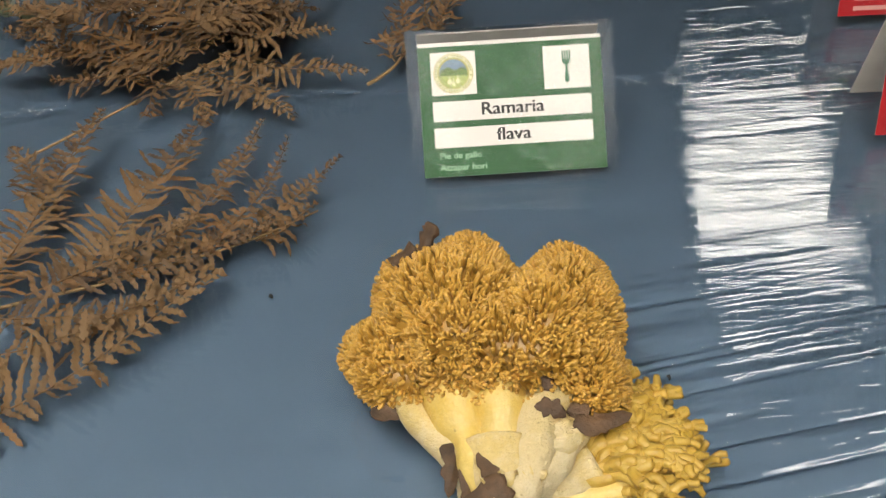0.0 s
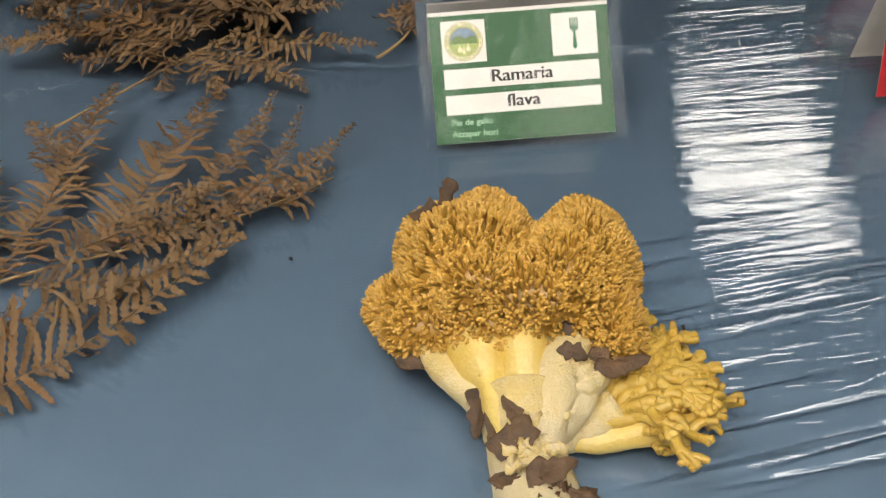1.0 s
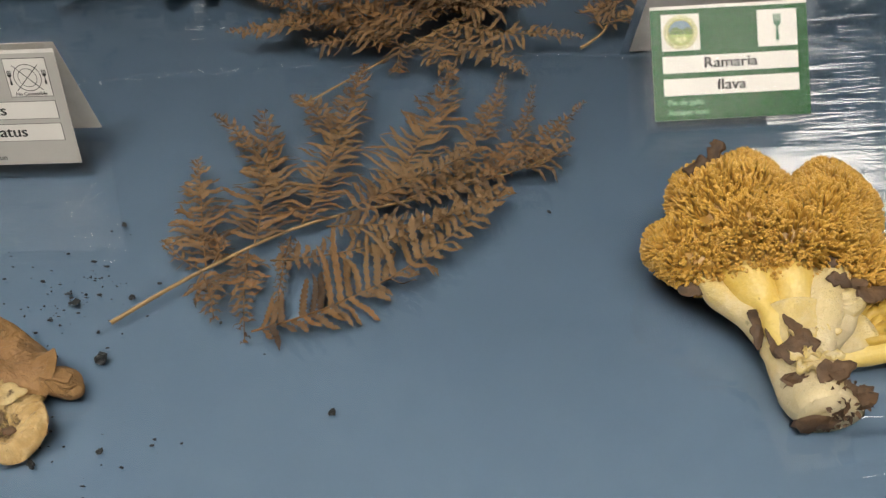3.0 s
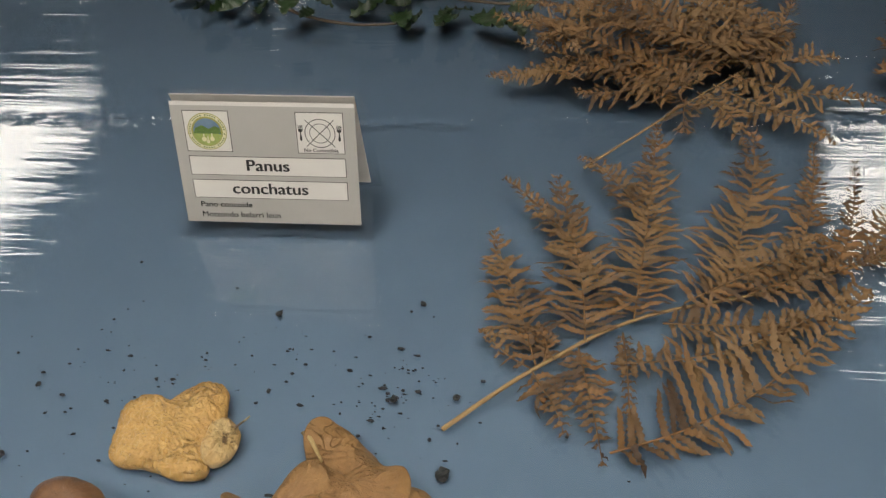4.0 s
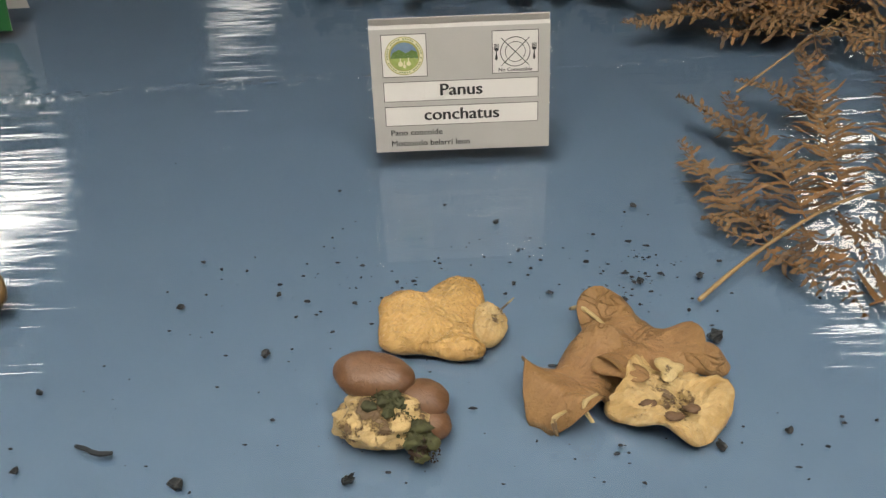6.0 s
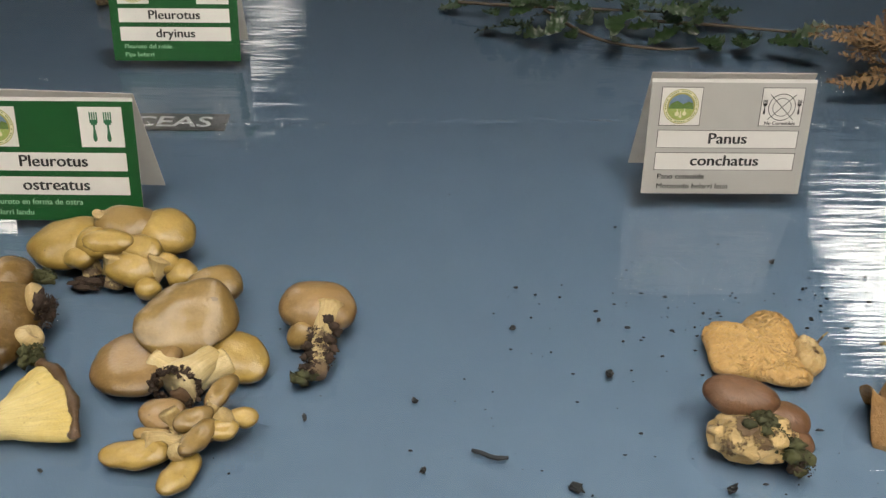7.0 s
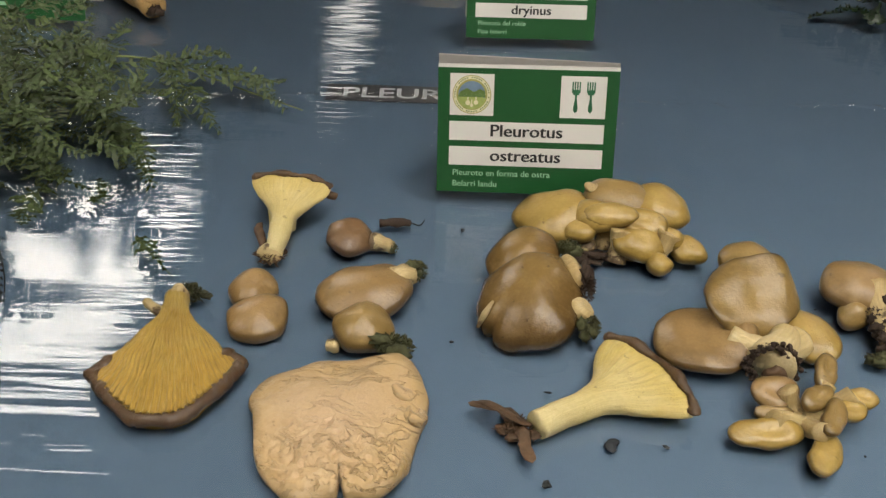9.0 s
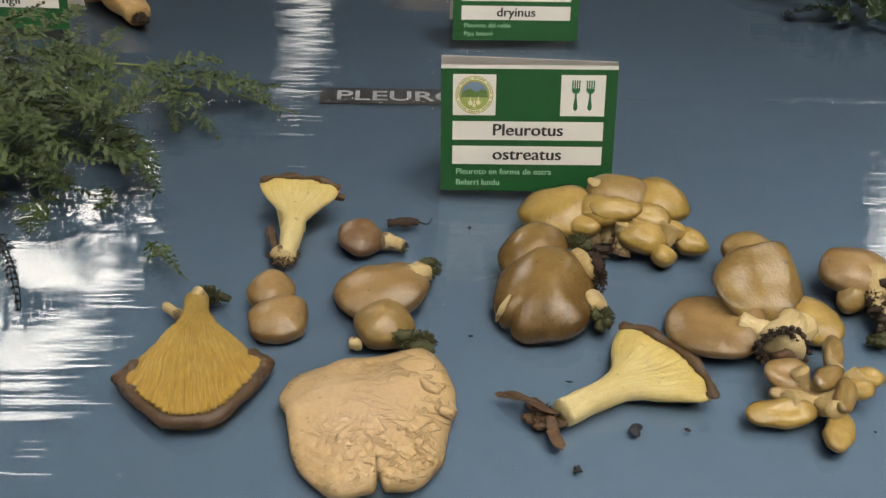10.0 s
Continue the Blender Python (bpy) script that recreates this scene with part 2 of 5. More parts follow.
M["cream"] = flesh("cream_flesh", (0.58, 0.45, 0.22, 1), (0.46, 0.33, 0.13, 1), (0.66, 0.56, 0.33, 1), 0.5, 120, 0.0022, dirt=0.35, margin=0.0)
M["yellow_stem"] = flesh("yellow_stem_flesh", (0.66, 0.56, 0.28, 1), (0.55, 0.42, 0.12, 1), (0.64, 0.54, 0.24, 1), 0.42, 120, 0.0016, streak=18.0, depth=0.28, margin=0.0)
M["gill_gold"] = flesh("gill_gold_flesh", (0.58, 0.42, 0.11, 1), (0.46, 0.29, 0.050, 1), (0.52, 0.34, 0.06, 1), 0.38, 130, 0.0018, 0.12, streak=44.0, depth=0.6, margin=0.0)
M["rim"] = flesh("brown_rim", (0.085, 0.047, 0.018, 1), (0.068, 0.036, 0.014, 1), (0.14, 0.080, 0.03, 1), 0.32, 120, 0.0012, 0.2, margin=0.0)
# Darker finger bases, paler tips: shade of the gaps put into the coral colour.
M["coral"] = flesh("coral_tips", (0.36, 0.195, 0.024, 1), (0.56, 0.33, 0.060, 1), (0.40, 0.21, 0.034, 1), 0.36, 90, 0.0006, 0.14, depth=0.0, margin=0.0)
M["coral_pale"] = flesh("coral_branches", (0.50, 0.33, 0.05, 1), (0.50, 0.31, 0.046, 1), (0.62, 0.46, 0.12, 1), 0.36, 90, 0.0016, 0.12, depth=0.1, margin=0.0)
M["coral_stem"] = flesh("coral_stem", (0.68, 0.57, 0.34, 1), (0.64, 0.48, 0.16, 1), (0.74, 0.66, 0.46, 1), 0.45, 170, 0.0034, 0.08, depth=0.06, margin=0.0)
M["coral_yellow"] = flesh("coral_yellow_branch", (0.68, 0.52, 0.15, 1), (0.62, 0.40, 0.06, 1), (0.72, 0.60, 0.28, 1), 0.40, 90, 0.0016, 0.1, depth=0.10, margin=0.0)
M["bark"] = plain("brown_litter", (0.082, 0.045, 0.020, 1), 0.65, 0.75, 120, 0.0014)
M["soil"] = plain("dark_soil", (0.035, 0.020, 0.011, 1), 0.85, 0.5, 200, 0.001)
M["moss"] = plain("moss_green", (0.046, 0.048, 0.016, 1), 0.8, 0.7, 150)
M["speck"] = plain("dark_specks", (0.012, 0.016, 0.020, 1), 0.6, 0.4, 300)
M["grit"] = plain("charred_bit", (0.008, 0.010, 0.010, 1), 0.35, 0.4, 200, 0.001)

# ferns and leaves
k = Mat("dry_bracken")
oi = k.node("ShaderNodeNewGeometry")
r = k.ramp(oi.outputs["Random Per Island"], [(0.0, (0.030, 0.016, 0.007, 1)), (0.35, (0.080, 0.045, 0.018, 1)), (0.7, (0.135, 0.070, 0.021, 1)), (1.0, (0.165, 0.083, 0.026, 1))])
col = k.mix(k.ramp(k.noise(14, 3), [(0.4, (0, 0, 0, 1)), (0.65, (1, 1, 1, 1))]), r, (0.142, 0.083, 0.031, 1))
M["bracken"] = k.finish(col, 0.7, k.bump(k.noise(700, 3), 0.0004), Subsurface_Weight=0.0)
M["straw"] = plain("straw_stem", (0.27, 0.18, 0.075, 1), 0.5, 0.3, 90)
k = Mat("green_bracken")
oi = k.node("ShaderNodeNewGeometry")
r = k.ramp(oi.outputs["Random Per Island"], [(0.0, (0.012, 0.022, 0.007, 1)), (0.5, (0.034, 0.058, 0.014, 1)), (1.0, (0.085, 0.125, 0.028, 1))])
M["green_fern"] = k.finish(k.mix(k.noise(9, 3), r, (0.046, 0.070, 0.020, 1)), 0.6, k.bump(k.noise(700, 3), 0.0004))
M["green_stem"] = plain("green_stem", (0.13, 0.16, 0.045, 1), 0.5, 0.3, 90)
k = Mat("holly_leaf")
oi = k.node("ShaderNodeNewGeometry")
r = k.ramp(oi.outputs["Random Per Island"], [(0.0, (0.007, 0.016, 0.006, 1)), (0.6, (0.012, 0.029, 0.008, 1)), (1.0, (0.045, 0.080, 0.014, 1))])
M["holly"] = k.finish(k.mix(k.math("MULTIPLY", k.noise(80, 4), 0.5), r, (0.018, 0.034, 0.012, 1)), 0.30, k.bump(k.noise(160, 3), 0.0008))
M["twig"] = plain("twig_bark", (0.06, 0.045, 0.028, 1), 0.7, 0.4, 120, 0.0006)

# room
M["wall"] = plain("painted_wall", (0.42, 0.41, 0.39, 1), 0.8, 0.05, 6, 0.001)
M["ceiling"] = plain("ceiling_tiles", (0.55, 0.55, 0.54, 1), 0.85, 0.05, 8, 0.001)
M["floor"] = plain("grey_floor", (0.22, 0.21, 0.20, 1), 0.5, 0.15, 5)
M["table_wood"] = plain("pale_wood", (0.35, 0.24, 0.14, 1), 0.5, 0.2, 12)
M["metal"] = plain("painted_metal", (0.7, 0.7, 0.7, 1), 0.4, 0.05, 30)
k = Mat("lamp_diffuser")
k.finish((0.9, 0.9, 0.9, 1), 0.5, None, Emission_Color=(1.0, 0.93, 0.84, 1), Emission_Strength=PANEL_POWER)
M["diffuser"] = k.m
k = Mat("dim_lamp_diffuser")
k.finish((0.9, 0.9, 0.9, 1), 0.5, None, Emission_Color=(1.0, 0.94, 0.86, 1), Emission_Strength=PANEL_POWER * 0.4)
M["dim_diffuser"] = k.m


# ---------------------------------------------------------------- mesh helpers
class Acc:
    """Vertices, faces and the ring value of a mesh in the making."""

    def __init__(self):
        self.v, self.f, self.r, self.d = [], [], [], []

    def add(self, co, ring=0.0, way=(0.0, 0.0)):
        self.v.append(tuple(co))
        self.r.append(ring)
        self.d += (way[0], way[1], ring * 0.25)
        return len(self.v) - 1

    def grid(self, rows, close=True):
        for a, b in zip(rows, rows[1:]):
            n = len(a)
            for j in range(n if close else n - 1):
                q = (a[j], a[(j + 1) % n], b[(j + 1) % n], b[j])
                self.f.append(q)

    def fan(self, ring, co, value=0.0, flip=False):
        c = self.add(co, value)
        n = len(ring)
        for j in range(n):
            t = (ring[j], ring[(j + 1) % n], c)
            self.f.append(t[::-1] if flip else t)

    def box(self, x0, y0, z0, x1, y1, z1, ring=0.0):
        i = [self.add((x, y, z), ring) for z in (z0, z1) for y in (y0, y1) for x in (x0, x1)]
        for q in ((0, 2, 3, 1), (4, 5, 7, 6), (0, 1, 5, 4), (2, 6, 7, 3), (0, 4, 6, 2), (1, 3, 7, 5)):
            self.f.append(tuple(i[n] for n in q))

    def mesh(self, name, smooth=True):
        me = bpy.data.meshes.new(name)
        me.from_pydata(self.v, [], self.f)
        at = me.attributes.new("ring", "FLOAT", "POINT")
        at.data.foreach_set("value", self.r)
        at = me.attributes.new("fibre", "FLOAT_VECTOR", "POINT")
        at.data.foreach_set("vector", self.d)
        if smooth:
            me.polygons.foreach_set("use_smooth", [True] * len(me.polygons))
        me.update()
        return me


def part(name, acc, material, parent=None, label="", smooth=True, m=None):
    """Links a mesh in the making as one object, under a thing or a part."""
    me = acc.mesh(name, smooth) if isinstance(acc, Acc) else acc
    me.materials.clear()
    me.materials.append(M[material])
    ob = new(name, me)
    if parent is not None:
        ob.parent = parent
    if m is not None:
        ob.matrix_basis = m
    return tagged(ob, label) if label else ob


def thing(name, at, label, category, group="", turn=0.0):
    ob = new(name)
    ob.empty_display_size = 0.02
    ob.matrix_basis = pose(at[0], at[1], at[2] if len(at) > 2 else 0.0, 0, 0, turn)
    return tagged(ob, label, category, group)


def wobble(p, scale, amount, seed=0.0):
    return Vector(noise.noise_vector(Vector(p) * scale + Vector((seed * 7.3, seed * 3.1, seed * 1.7)))) * amount


def spread(values, a):
    """A smooth closed curve through even steps of values, at the angle a."""
    n = len(values)
    u = (a / math.tau * n) % n
    i, f = int(u), u - int(u)
    p0, p1, p2, p3 = (values[(i + o) % n] for o in (-1, 0, 1, 2))
    return 0.5 * (2 * p1 + (p2 - p0) * f + (2 * p0 - 5 * p1 + 4 * p2 - p3) * f * f + (3 * p1 - p0 - 3 * p2 + p3) * f ** 3)


def cap(radii, height, thick=0.006, m=None, seed=1, lumps=0.002, dimple=0.0, power=2.2, acc=None, notch=None, fine=0.0, seg=56, rings=16, edge_wave=0.0, pitch=1.0, half=False):
    """A mushroom cap: a domed top over a lobed outline, a rounded margin and a hollow underside."""
    height *= 0.82
    acc = acc or Acc()
    m = m or Matrix()
    rows = []
    prof = [(0.012, 0)] + [(i / rings, 0) for i in range(1, rings + 1)] + [(1.012, 1), (0.99, 2), (0.93, 3), (0.7, 4), (0.35, 5)]
    for s, under in prof:
        row = []
        for j in range(seg):
            a = math.tau * j / seg
            r = spread(radii, a) * (1 + 0.07 * noise.noise(Vector((1.6 * math.cos(a), 1.6 * math.sin(a), seed * 3.3))) + 0.02 * noise.noise(Vector((6 * math.cos(a), 6 * math.sin(a), seed * 1.3))))
            if notch:
                d = (a - notch[0] + math.pi) % math.tau - math.pi
                r *= 1 - notch[1] * math.exp(-((d / notch[2]) ** 2)) * min(1.0, max(0.0, (s - 0.55) / 0.4))
            if not under:
                z = height * (1 - s ** power) - dimple * math.exp(-((s / 0.4) ** 2))
            else:
                z = (-0.35 * thick, -0.8 * thick, -0.95 * thick, -0.6 * thick, -0.3 * thick)[under - 1]
            p = Vector((r * s * math.cos(a), r * s * math.sin(a), z))
            k = min(1.0, s * 1.6)
            p += Vector((0.4, 0.4, 1.0)) * noise.noise(Vector((p.x * 38 + seed * 5.1, p.y * 38, seed * 2.3))) * lumps * 1.5 * k
            p.z += edge_wave * max(0, s - 0.45) ** 2 * math.sin(3 * a + seed) * 3
            if fine and not under:
                p.z += fine * (min(1.0, max(0.08, 0.15 - p.y / 0.03)) if half else 1.0) * (0.4 - 1.6 * abs(noise.noise(Vector((p.x * 95 * pitch + 9 * seed, p.y * 230 * pitch + 2.5 * noise.noise(p * 60 * pitch), seed)))))
            row.append(acc.add(m @ p, min(1.0, s), (math.cos(a), math.sin(a))))
        rows.append(row)
    acc.grid([r[::-1] for r in rows])
    acc.fan(rows[0], m @ Vector((0, 0, height - dimple)), 0.0)
    acc.fan(rows[-1], m @ Vector((0, 0, -0.25 * thick)), 0.6, True)
    return acc


def tube(points, radii, seg=12, seed=0, rough=0.0, acc=None, steps=10, flat=1.0):
    """A tapered, bent, uneven stalk through points."""
    acc = acc or Acc()
    pts = [Vector(p) for p in points]
    n = len(pts) - 1
    rows = []
    for i in range(steps + 1):
        u = i / steps * n
        j = min(int(u), n - 1)
        f = u - j
        p0, p1, p2, p3 = pts[max(j - 1, 0)], pts[j], pts[j + 1], pts[min(j + 2, n)]
        c = 0.5 * (2 * p1 + (p2 - p0) * f + (2 * p0 - 5 * p1 + 4 * p2 - p3) * f * f + (3 * p1 - p0 - 3 * p2 + p3) * f ** 3)
        d = ((p2 - p1) + 0.3 * (p3 - p0)).normalized()
        r = radii[j] * (1 - f) + radii[j + 1] * f
        x = d.cross(Vector((0, 0, 1)))
        x = x.normalized() if x.length > 1e-4 else Vector((1, 0, 0))
        y = x.cross(d).normalized()
        row = []
        for k in range(seg):
            a = math.tau * k / seg
            o = (x * math.cos(a) + y * math.sin(a) * flat) * r
            if rough:
                o *= 1 + rough * noise.noise((c + o) * (0.7 / max(r, 1e-4)) + Vector((seed * 3.7, 0, 0)))
            row.append(acc.add(c + o, i / steps, (math.cos(a), math.sin(a))))
        rows.append(row)
    acc.grid(rows)
    acc.fan(rows[0], pts[0], 0.0, True)
    acc.fan(rows[-1], pts[-1], 1.0)
    return acc


def lump(center, radii, seed=0, rough=0.35, acc=None, seg=10, rings=6, scale=1.4):
    """An irregular pebble-like lump."""
    acc = acc or Acc()
    c = Vector(center)
    rows = []
    for i in range(1, rings):
        t = math.pi * i / rings
        row = []
        for j in range(seg):
            a = math.tau * j / seg
            d = Vector((math.sin(t) * math.cos(a), math.sin(t) * math.sin(a), math.cos(t)))
            k = 1 + rough * noise.noise(d * scale + Vector((seed * 4.3, seed, 0)))
            row.append(acc.add(c + Vector((d.x * radii[0], d.y * radii[1], d.z * radii[2])) * k, i / rings))
        rows.append(row)
    acc.grid([r[::-1] for r in rows])
    acc.fan(rows[0], c + Vector((0, 0, radii[2])), 0.0)
    acc.fan(rows[-1], c - Vector((0, 0, radii[2])), 1.0, True)
    return acc


def tuft(center, radii, count, length, seed, acc=None, width=0.0009):
    """Moss or roots: a crumb-like body with many short bent blades."""
    rnd = random.Random(seed)
    acc = acc or Acc()
    c = Vector(center)
    for _ in range(6):
        o = Vector((rnd.gauss(0, 0.45) * radii[0], rnd.gauss(0, 0.45) * radii[1], rnd.gauss(0, 0.35) * radii[2]))
        k = rnd.uniform(0.30, 0.62)
        o.z = max(o.z, radii[2] * k - c.z)
        lump(c + o, [r * k for r in radii], rnd.random() * 40, 0.9, acc, 12, 8, 3.4)
    if width < 0.001:
        count, width, length = count * 4, 0.0005, length * 0.5
    for _ in range(count):
        d = Vector((rnd.gauss(0, 1), rnd.gauss(0, 1), rnd.gauss(0.25, 1))).normalized()
        p = c + Vector((d.x * radii[0], d.y * radii[1], d.z * radii[2])) * rnd.uniform(0.55, 0.95)
        q = (d + Vector((rnd.gauss(0, 0.7), rnd.gauss(0, 0.7), rnd.gauss(0, 0.7)))).normalized()
        side = q.cross(Vector((rnd.gauss(0, 1), rnd.gauss(0, 1), rnd.gauss(0, 1)))).normalized() * width
        L = length * rnd.uniform(0.4, 1.1)
        e = p + q * L * 0.6
        g = p + q * L + wobble(p, 300, L * 0.4, seed)
        g.z, e.z = max(g.z, 0.001), max(e.z, 0.001)
        i = [acc.add(p - side, 0.2), acc.add(p + side, 0.2), acc.add(e + side * 0.9, 0.6), acc.add(e - side * 0.9, 0.6), acc.add(g, 1.0)]
        acc.f += [(i[0], i[1], i[2], i[3]), (i[3], i[2], i[4])]
    return acc


def spray(length, w0, w1, h0, h1, bow, ridges, seed, stem=0.4, seg=96, steps=34, bend=0.0, straight=False, wrap=1.0, ridge=0.13):
    """A fan-shaped mushroom lying with its gills up: a stalk that widens into a ridged fan along +y. Returns the fan and its rim line."""
    acc = Acc()
    rows, rim, flank = [], [], ([], [])
    for i in range(steps + 1):
        v = i / steps
        k = max(0.0, (v - stem) / (1 - stem))
        open_ = 0.35 * k + 0.65 * k ** 1.7 if straight else k * k * (3 - 2 * k)
        w = w0 + (w1 - w0) * open_ + 0.0008 * math.sin(v * 9 + seed)
        h = h0 + (h1 - h0) * open_
        row = []
        for j in range(seg):
            a = math.tau * j / seg
            u = math.cos(a)
            top = max(0.0, math.sin(a))
            g = 1 + ridge * min(1.0, 0.25 + open_) * math.sin(ridges * a + 0.6 * math.sin(3 * a + seed)) * top
            x = w * u + bend * v * v
            y = v * length + bow * open_ * (1 - u * u) * k
            z = h + h * math.sin(a) * (g if top else 1.0) - 0.35 * h * open_ * (1 - abs(u)) * top
            p = Vector((x, y, z))
            p += wobble(p, 55, 0.0016, seed) + wobble(p, 190, 0.0005, seed)
            p.z = max(p.z, 0.0008)
            row.append(acc.add(p, v, (math.cos(a), math.sin(a))))
            if i == steps and 0.0 < a < math.pi:
                rim.append(p)
            if wrap < v < 1 and j in (0, seg // 2):
                flank[j > 0].append(p)
        rows.append(row)
    acc.grid(rows)
    acc.fan(rows[0], Vector((0, 0, h0)), 0.0, True)
    acc.fan(rows[-1], Vector((bend, length + bow * 0.7, h1 * 0.8)), 1.0)
    return acc, flank[0] + rim + flank[1][::-1]


# ---------------------------------------------------------------- room, table, lamps
def slab(name, x0, y0, z0, x1, y1, z1, material, label, category):
    a = Acc()
    a.box(x0, y0, z0, x1, y1, z1)
    return tagged(part(name, a, material, None, "", False), label, category, kind="structure")


slab("floor", -6.0, -4.0, FLOOR - 0.1, 7.5, 8.0, FLOOR, "floor", "grey hall floor under the tables", "floor")
slab("ceiling", -6.0, -4.0, CEILING, 7.5, 8.0, CEILING + 0.1, "ceiling", "pale plain hall ceiling with light panels", "ceiling")
slab("wall_north", -6.0, 8.0, FLOOR, 7.5, 8.15, CEILING, "wall", "plain painted hall wall", "wall")
slab("wall_south", -6.0, -4.15, FLOOR, 7.5, -4.0, CEILING, "wall", "plain painted hall wall", "wall")
slab("wall_west", -6.15, -4.0, FLOOR, -6.0, 8.0, CEILING, "wall", "plain painted hall wall", "wall")
slab("wall_east", 7.5, -4.0, FLOOR, 7.65, 8.0, CEILING, "wall", "plain painted hall wall", "wall")


def light_panel(x, y, w, d, glow):
    ob = thing("ceiling_or_fill_light", (x, y, CEILING), "flat white light panel under the ceiling, some added as unseen fill", "ceiling light", "ceiling light panels")
    a = Acc()
    a.box(-w / 2, -d / 2, -0.035, w / 2, d / 2, -0.02)
    part("diffuser", a, glow, ob, "glowing white diffuser", False)
    for n, b in enumerate(((-w / 2 - 0.03, -d / 2 - 0.03, -w / 2, d / 2 + 0.03), (w / 2, -d / 2 - 0.03, w / 2 + 0.03, d / 2 + 0.03), (-w / 2, -d / 2 - 0.03, w / 2, -d / 2), (-w / 2, d / 2, w / 2, d / 2 + 0.03))):
        a = Acc()
        a.box(b[0], b[1], -0.04, b[2], b[3], -0.002)
        part("frame", a, "metal", ob, "", False)
    return ob


# The five panels at y <= 0 are unseen fill, added to brighten the fronts.
for x, y, w, d in ((2.23, 2.68, 0.60, 0.98), (-1.93, 2.33, 0.96, 1.4), (2.17, -1.2, 0.70, 1.2), (-1.78, -1.2, 0.70, 1.2), (0.2, -1.2, 0.70, 1.2), (1.2, -1.2, 0.70, 1.2), (0.5, 0.0, 0.5, 0.5), (-1.16, 5.3, 0.18, 1.5)):
    light_panel(x, y, w, d, "dim_diffuser" if y > 5 else "diffuser")

TX0, TX1, TY0, TY1 = -1.5, 2.7, -0.47, 1.25
table = thing("display_table", (0.6, 0.39, FLOOR), "long folding table under a blue cover", "table")
a = Acc()
a.box(TX0 - 0.6, TY0 - 0.39, 0.715, TX1 - 0.6, TY1 - 0.39, 0.742)
part("tabletop", a, "table_wood", table, "", False)
for x in (TX0 + 0.1, 0.6, TX1 - 0.1):
    for y in (TY0 + 0.08, TY1 - 0.08):
        part("leg", tube([(x - 0.6, y - 0.39, 0.0), (x - 0.6, y - 0.39, 0.716)], [0.018, 0.018], 12, steps=2), "metal", table)


def sheet(z, step, drop, waves):
    """A cover laid over the table top, hanging down over its edges."""
    a = Acc()
    nx, ny = int((TX1 - TX0) / step), int((TY1 - TY0) / step)
    rows = []
    for j in range(-2, ny + 3):
        row = []
        for i in range(-2, nx + 3):
            x = TX0 + (TX1 - TX0) * min(max(i, 0), nx) / nx
            y = TY0 + (TY1 - TY0) * min(max(j, 0), ny) / ny
            out = max(-i, i - nx, -j, j - ny, 0)
            zz = z + waves * noise.noise(Vector((x * 2.2, y * 9, 1.0)))
            x += 0.006 * (min(out, 1)) * (-1 if i < 0 else 1 if i > nx else 0)
            y += 0.006 * (min(out, 1)) * (-1 if j < 0 else 1 if j > ny else 0)
            row.append(a.add((x, y, zz - drop * max(0, out - 0.97) / 1.03 - (0.004 if out else 0))))
        rows.append(row)
    a.grid(rows, False)
    return a


tagged(part("table_cover", sheet(-0.004, 0.05, 0.3, 0.0004), "cloth", None), "blue paper cover spread over the display table", "table cover")
tagged(part("plastic_film", sheet(-0.0012, 0.02, 0.25, 0.0006), "film", None), "clear rippled plastic film stretched over the blue cover", "plastic film")


# ---------------------------------------------------------------- name cards
def letters(text, size, bold=0.0, align="LEFT", width=1.0, weight=0.0):
    cu = bpy.data.curves.new("lettering", "FONT")
    cu.body, cu.size, cu.align_x, cu.offset, cu.extrude = text, size, align, bold * size, 0.00005
    cu.resolution_u = 3
    ob = bpy.data.objects.new("lettering", cu)
    scene.collection.objects.link(ob)
    bpy.context.view_layer.update()
    me = bpy.data.meshes.new_from_object(ob.evaluated_get(bpy.context.evaluated_depsgraph_get()))
    bpy.data.objects.remove(ob)
    bpy.data.curves.remove(cu)
    if weight:
        bm = bmesh.new()
        bm.from_mesh(me)
        src = list(bm.verts) + list(bm.edges) + list(bm.faces)
        for n, dx in enumerate((-1.0, 1.0)):
            got = bmesh.ops.duplicate(bm, geom=src)["geom"]
            bmesh.ops.translate(bm, verts=[g for g in got if isinstance(g, bmesh.types.BMVert)], vec=(dx * weight * size, 0.3 * dx * weight * size, 0.00003 * (n + 1)))
        bm.to_mesh(me)
        bm.free()
    if width != 1.0:
        me.transform(Matrix.Diagonal((width, 1, 1, 1)))
    return me


def rect(x0, y0, x1, y1, z, thick=0.0002):
    a = Acc()
    a.box(x0, y0, z - thick, x1, y1, z)
    return a


def disc(cx, cy, r, z, seg=40, lo=0.0, hi=math.tau, acc=None):
    a = acc or Acc()
    ring = [a.add((cx + r * math.cos(lo + (hi - lo) * j / seg), cy + r * math.sin(lo + (hi - lo) * j / seg), z)) for j in range(seg)]
    a.fan(ring, (cx, cy, z))
    return a


def line_ring(cx, cy, r, w, z, seg=48):
    a = Acc()
    rows = [[a.add((cx + q * math.cos(math.tau * j / seg), cy + q * math.sin(math.tau * j / seg), z)) for j in range(seg)] for q in (r, r + w)]
    a.grid([x[::-1] for x in rows])
    return a


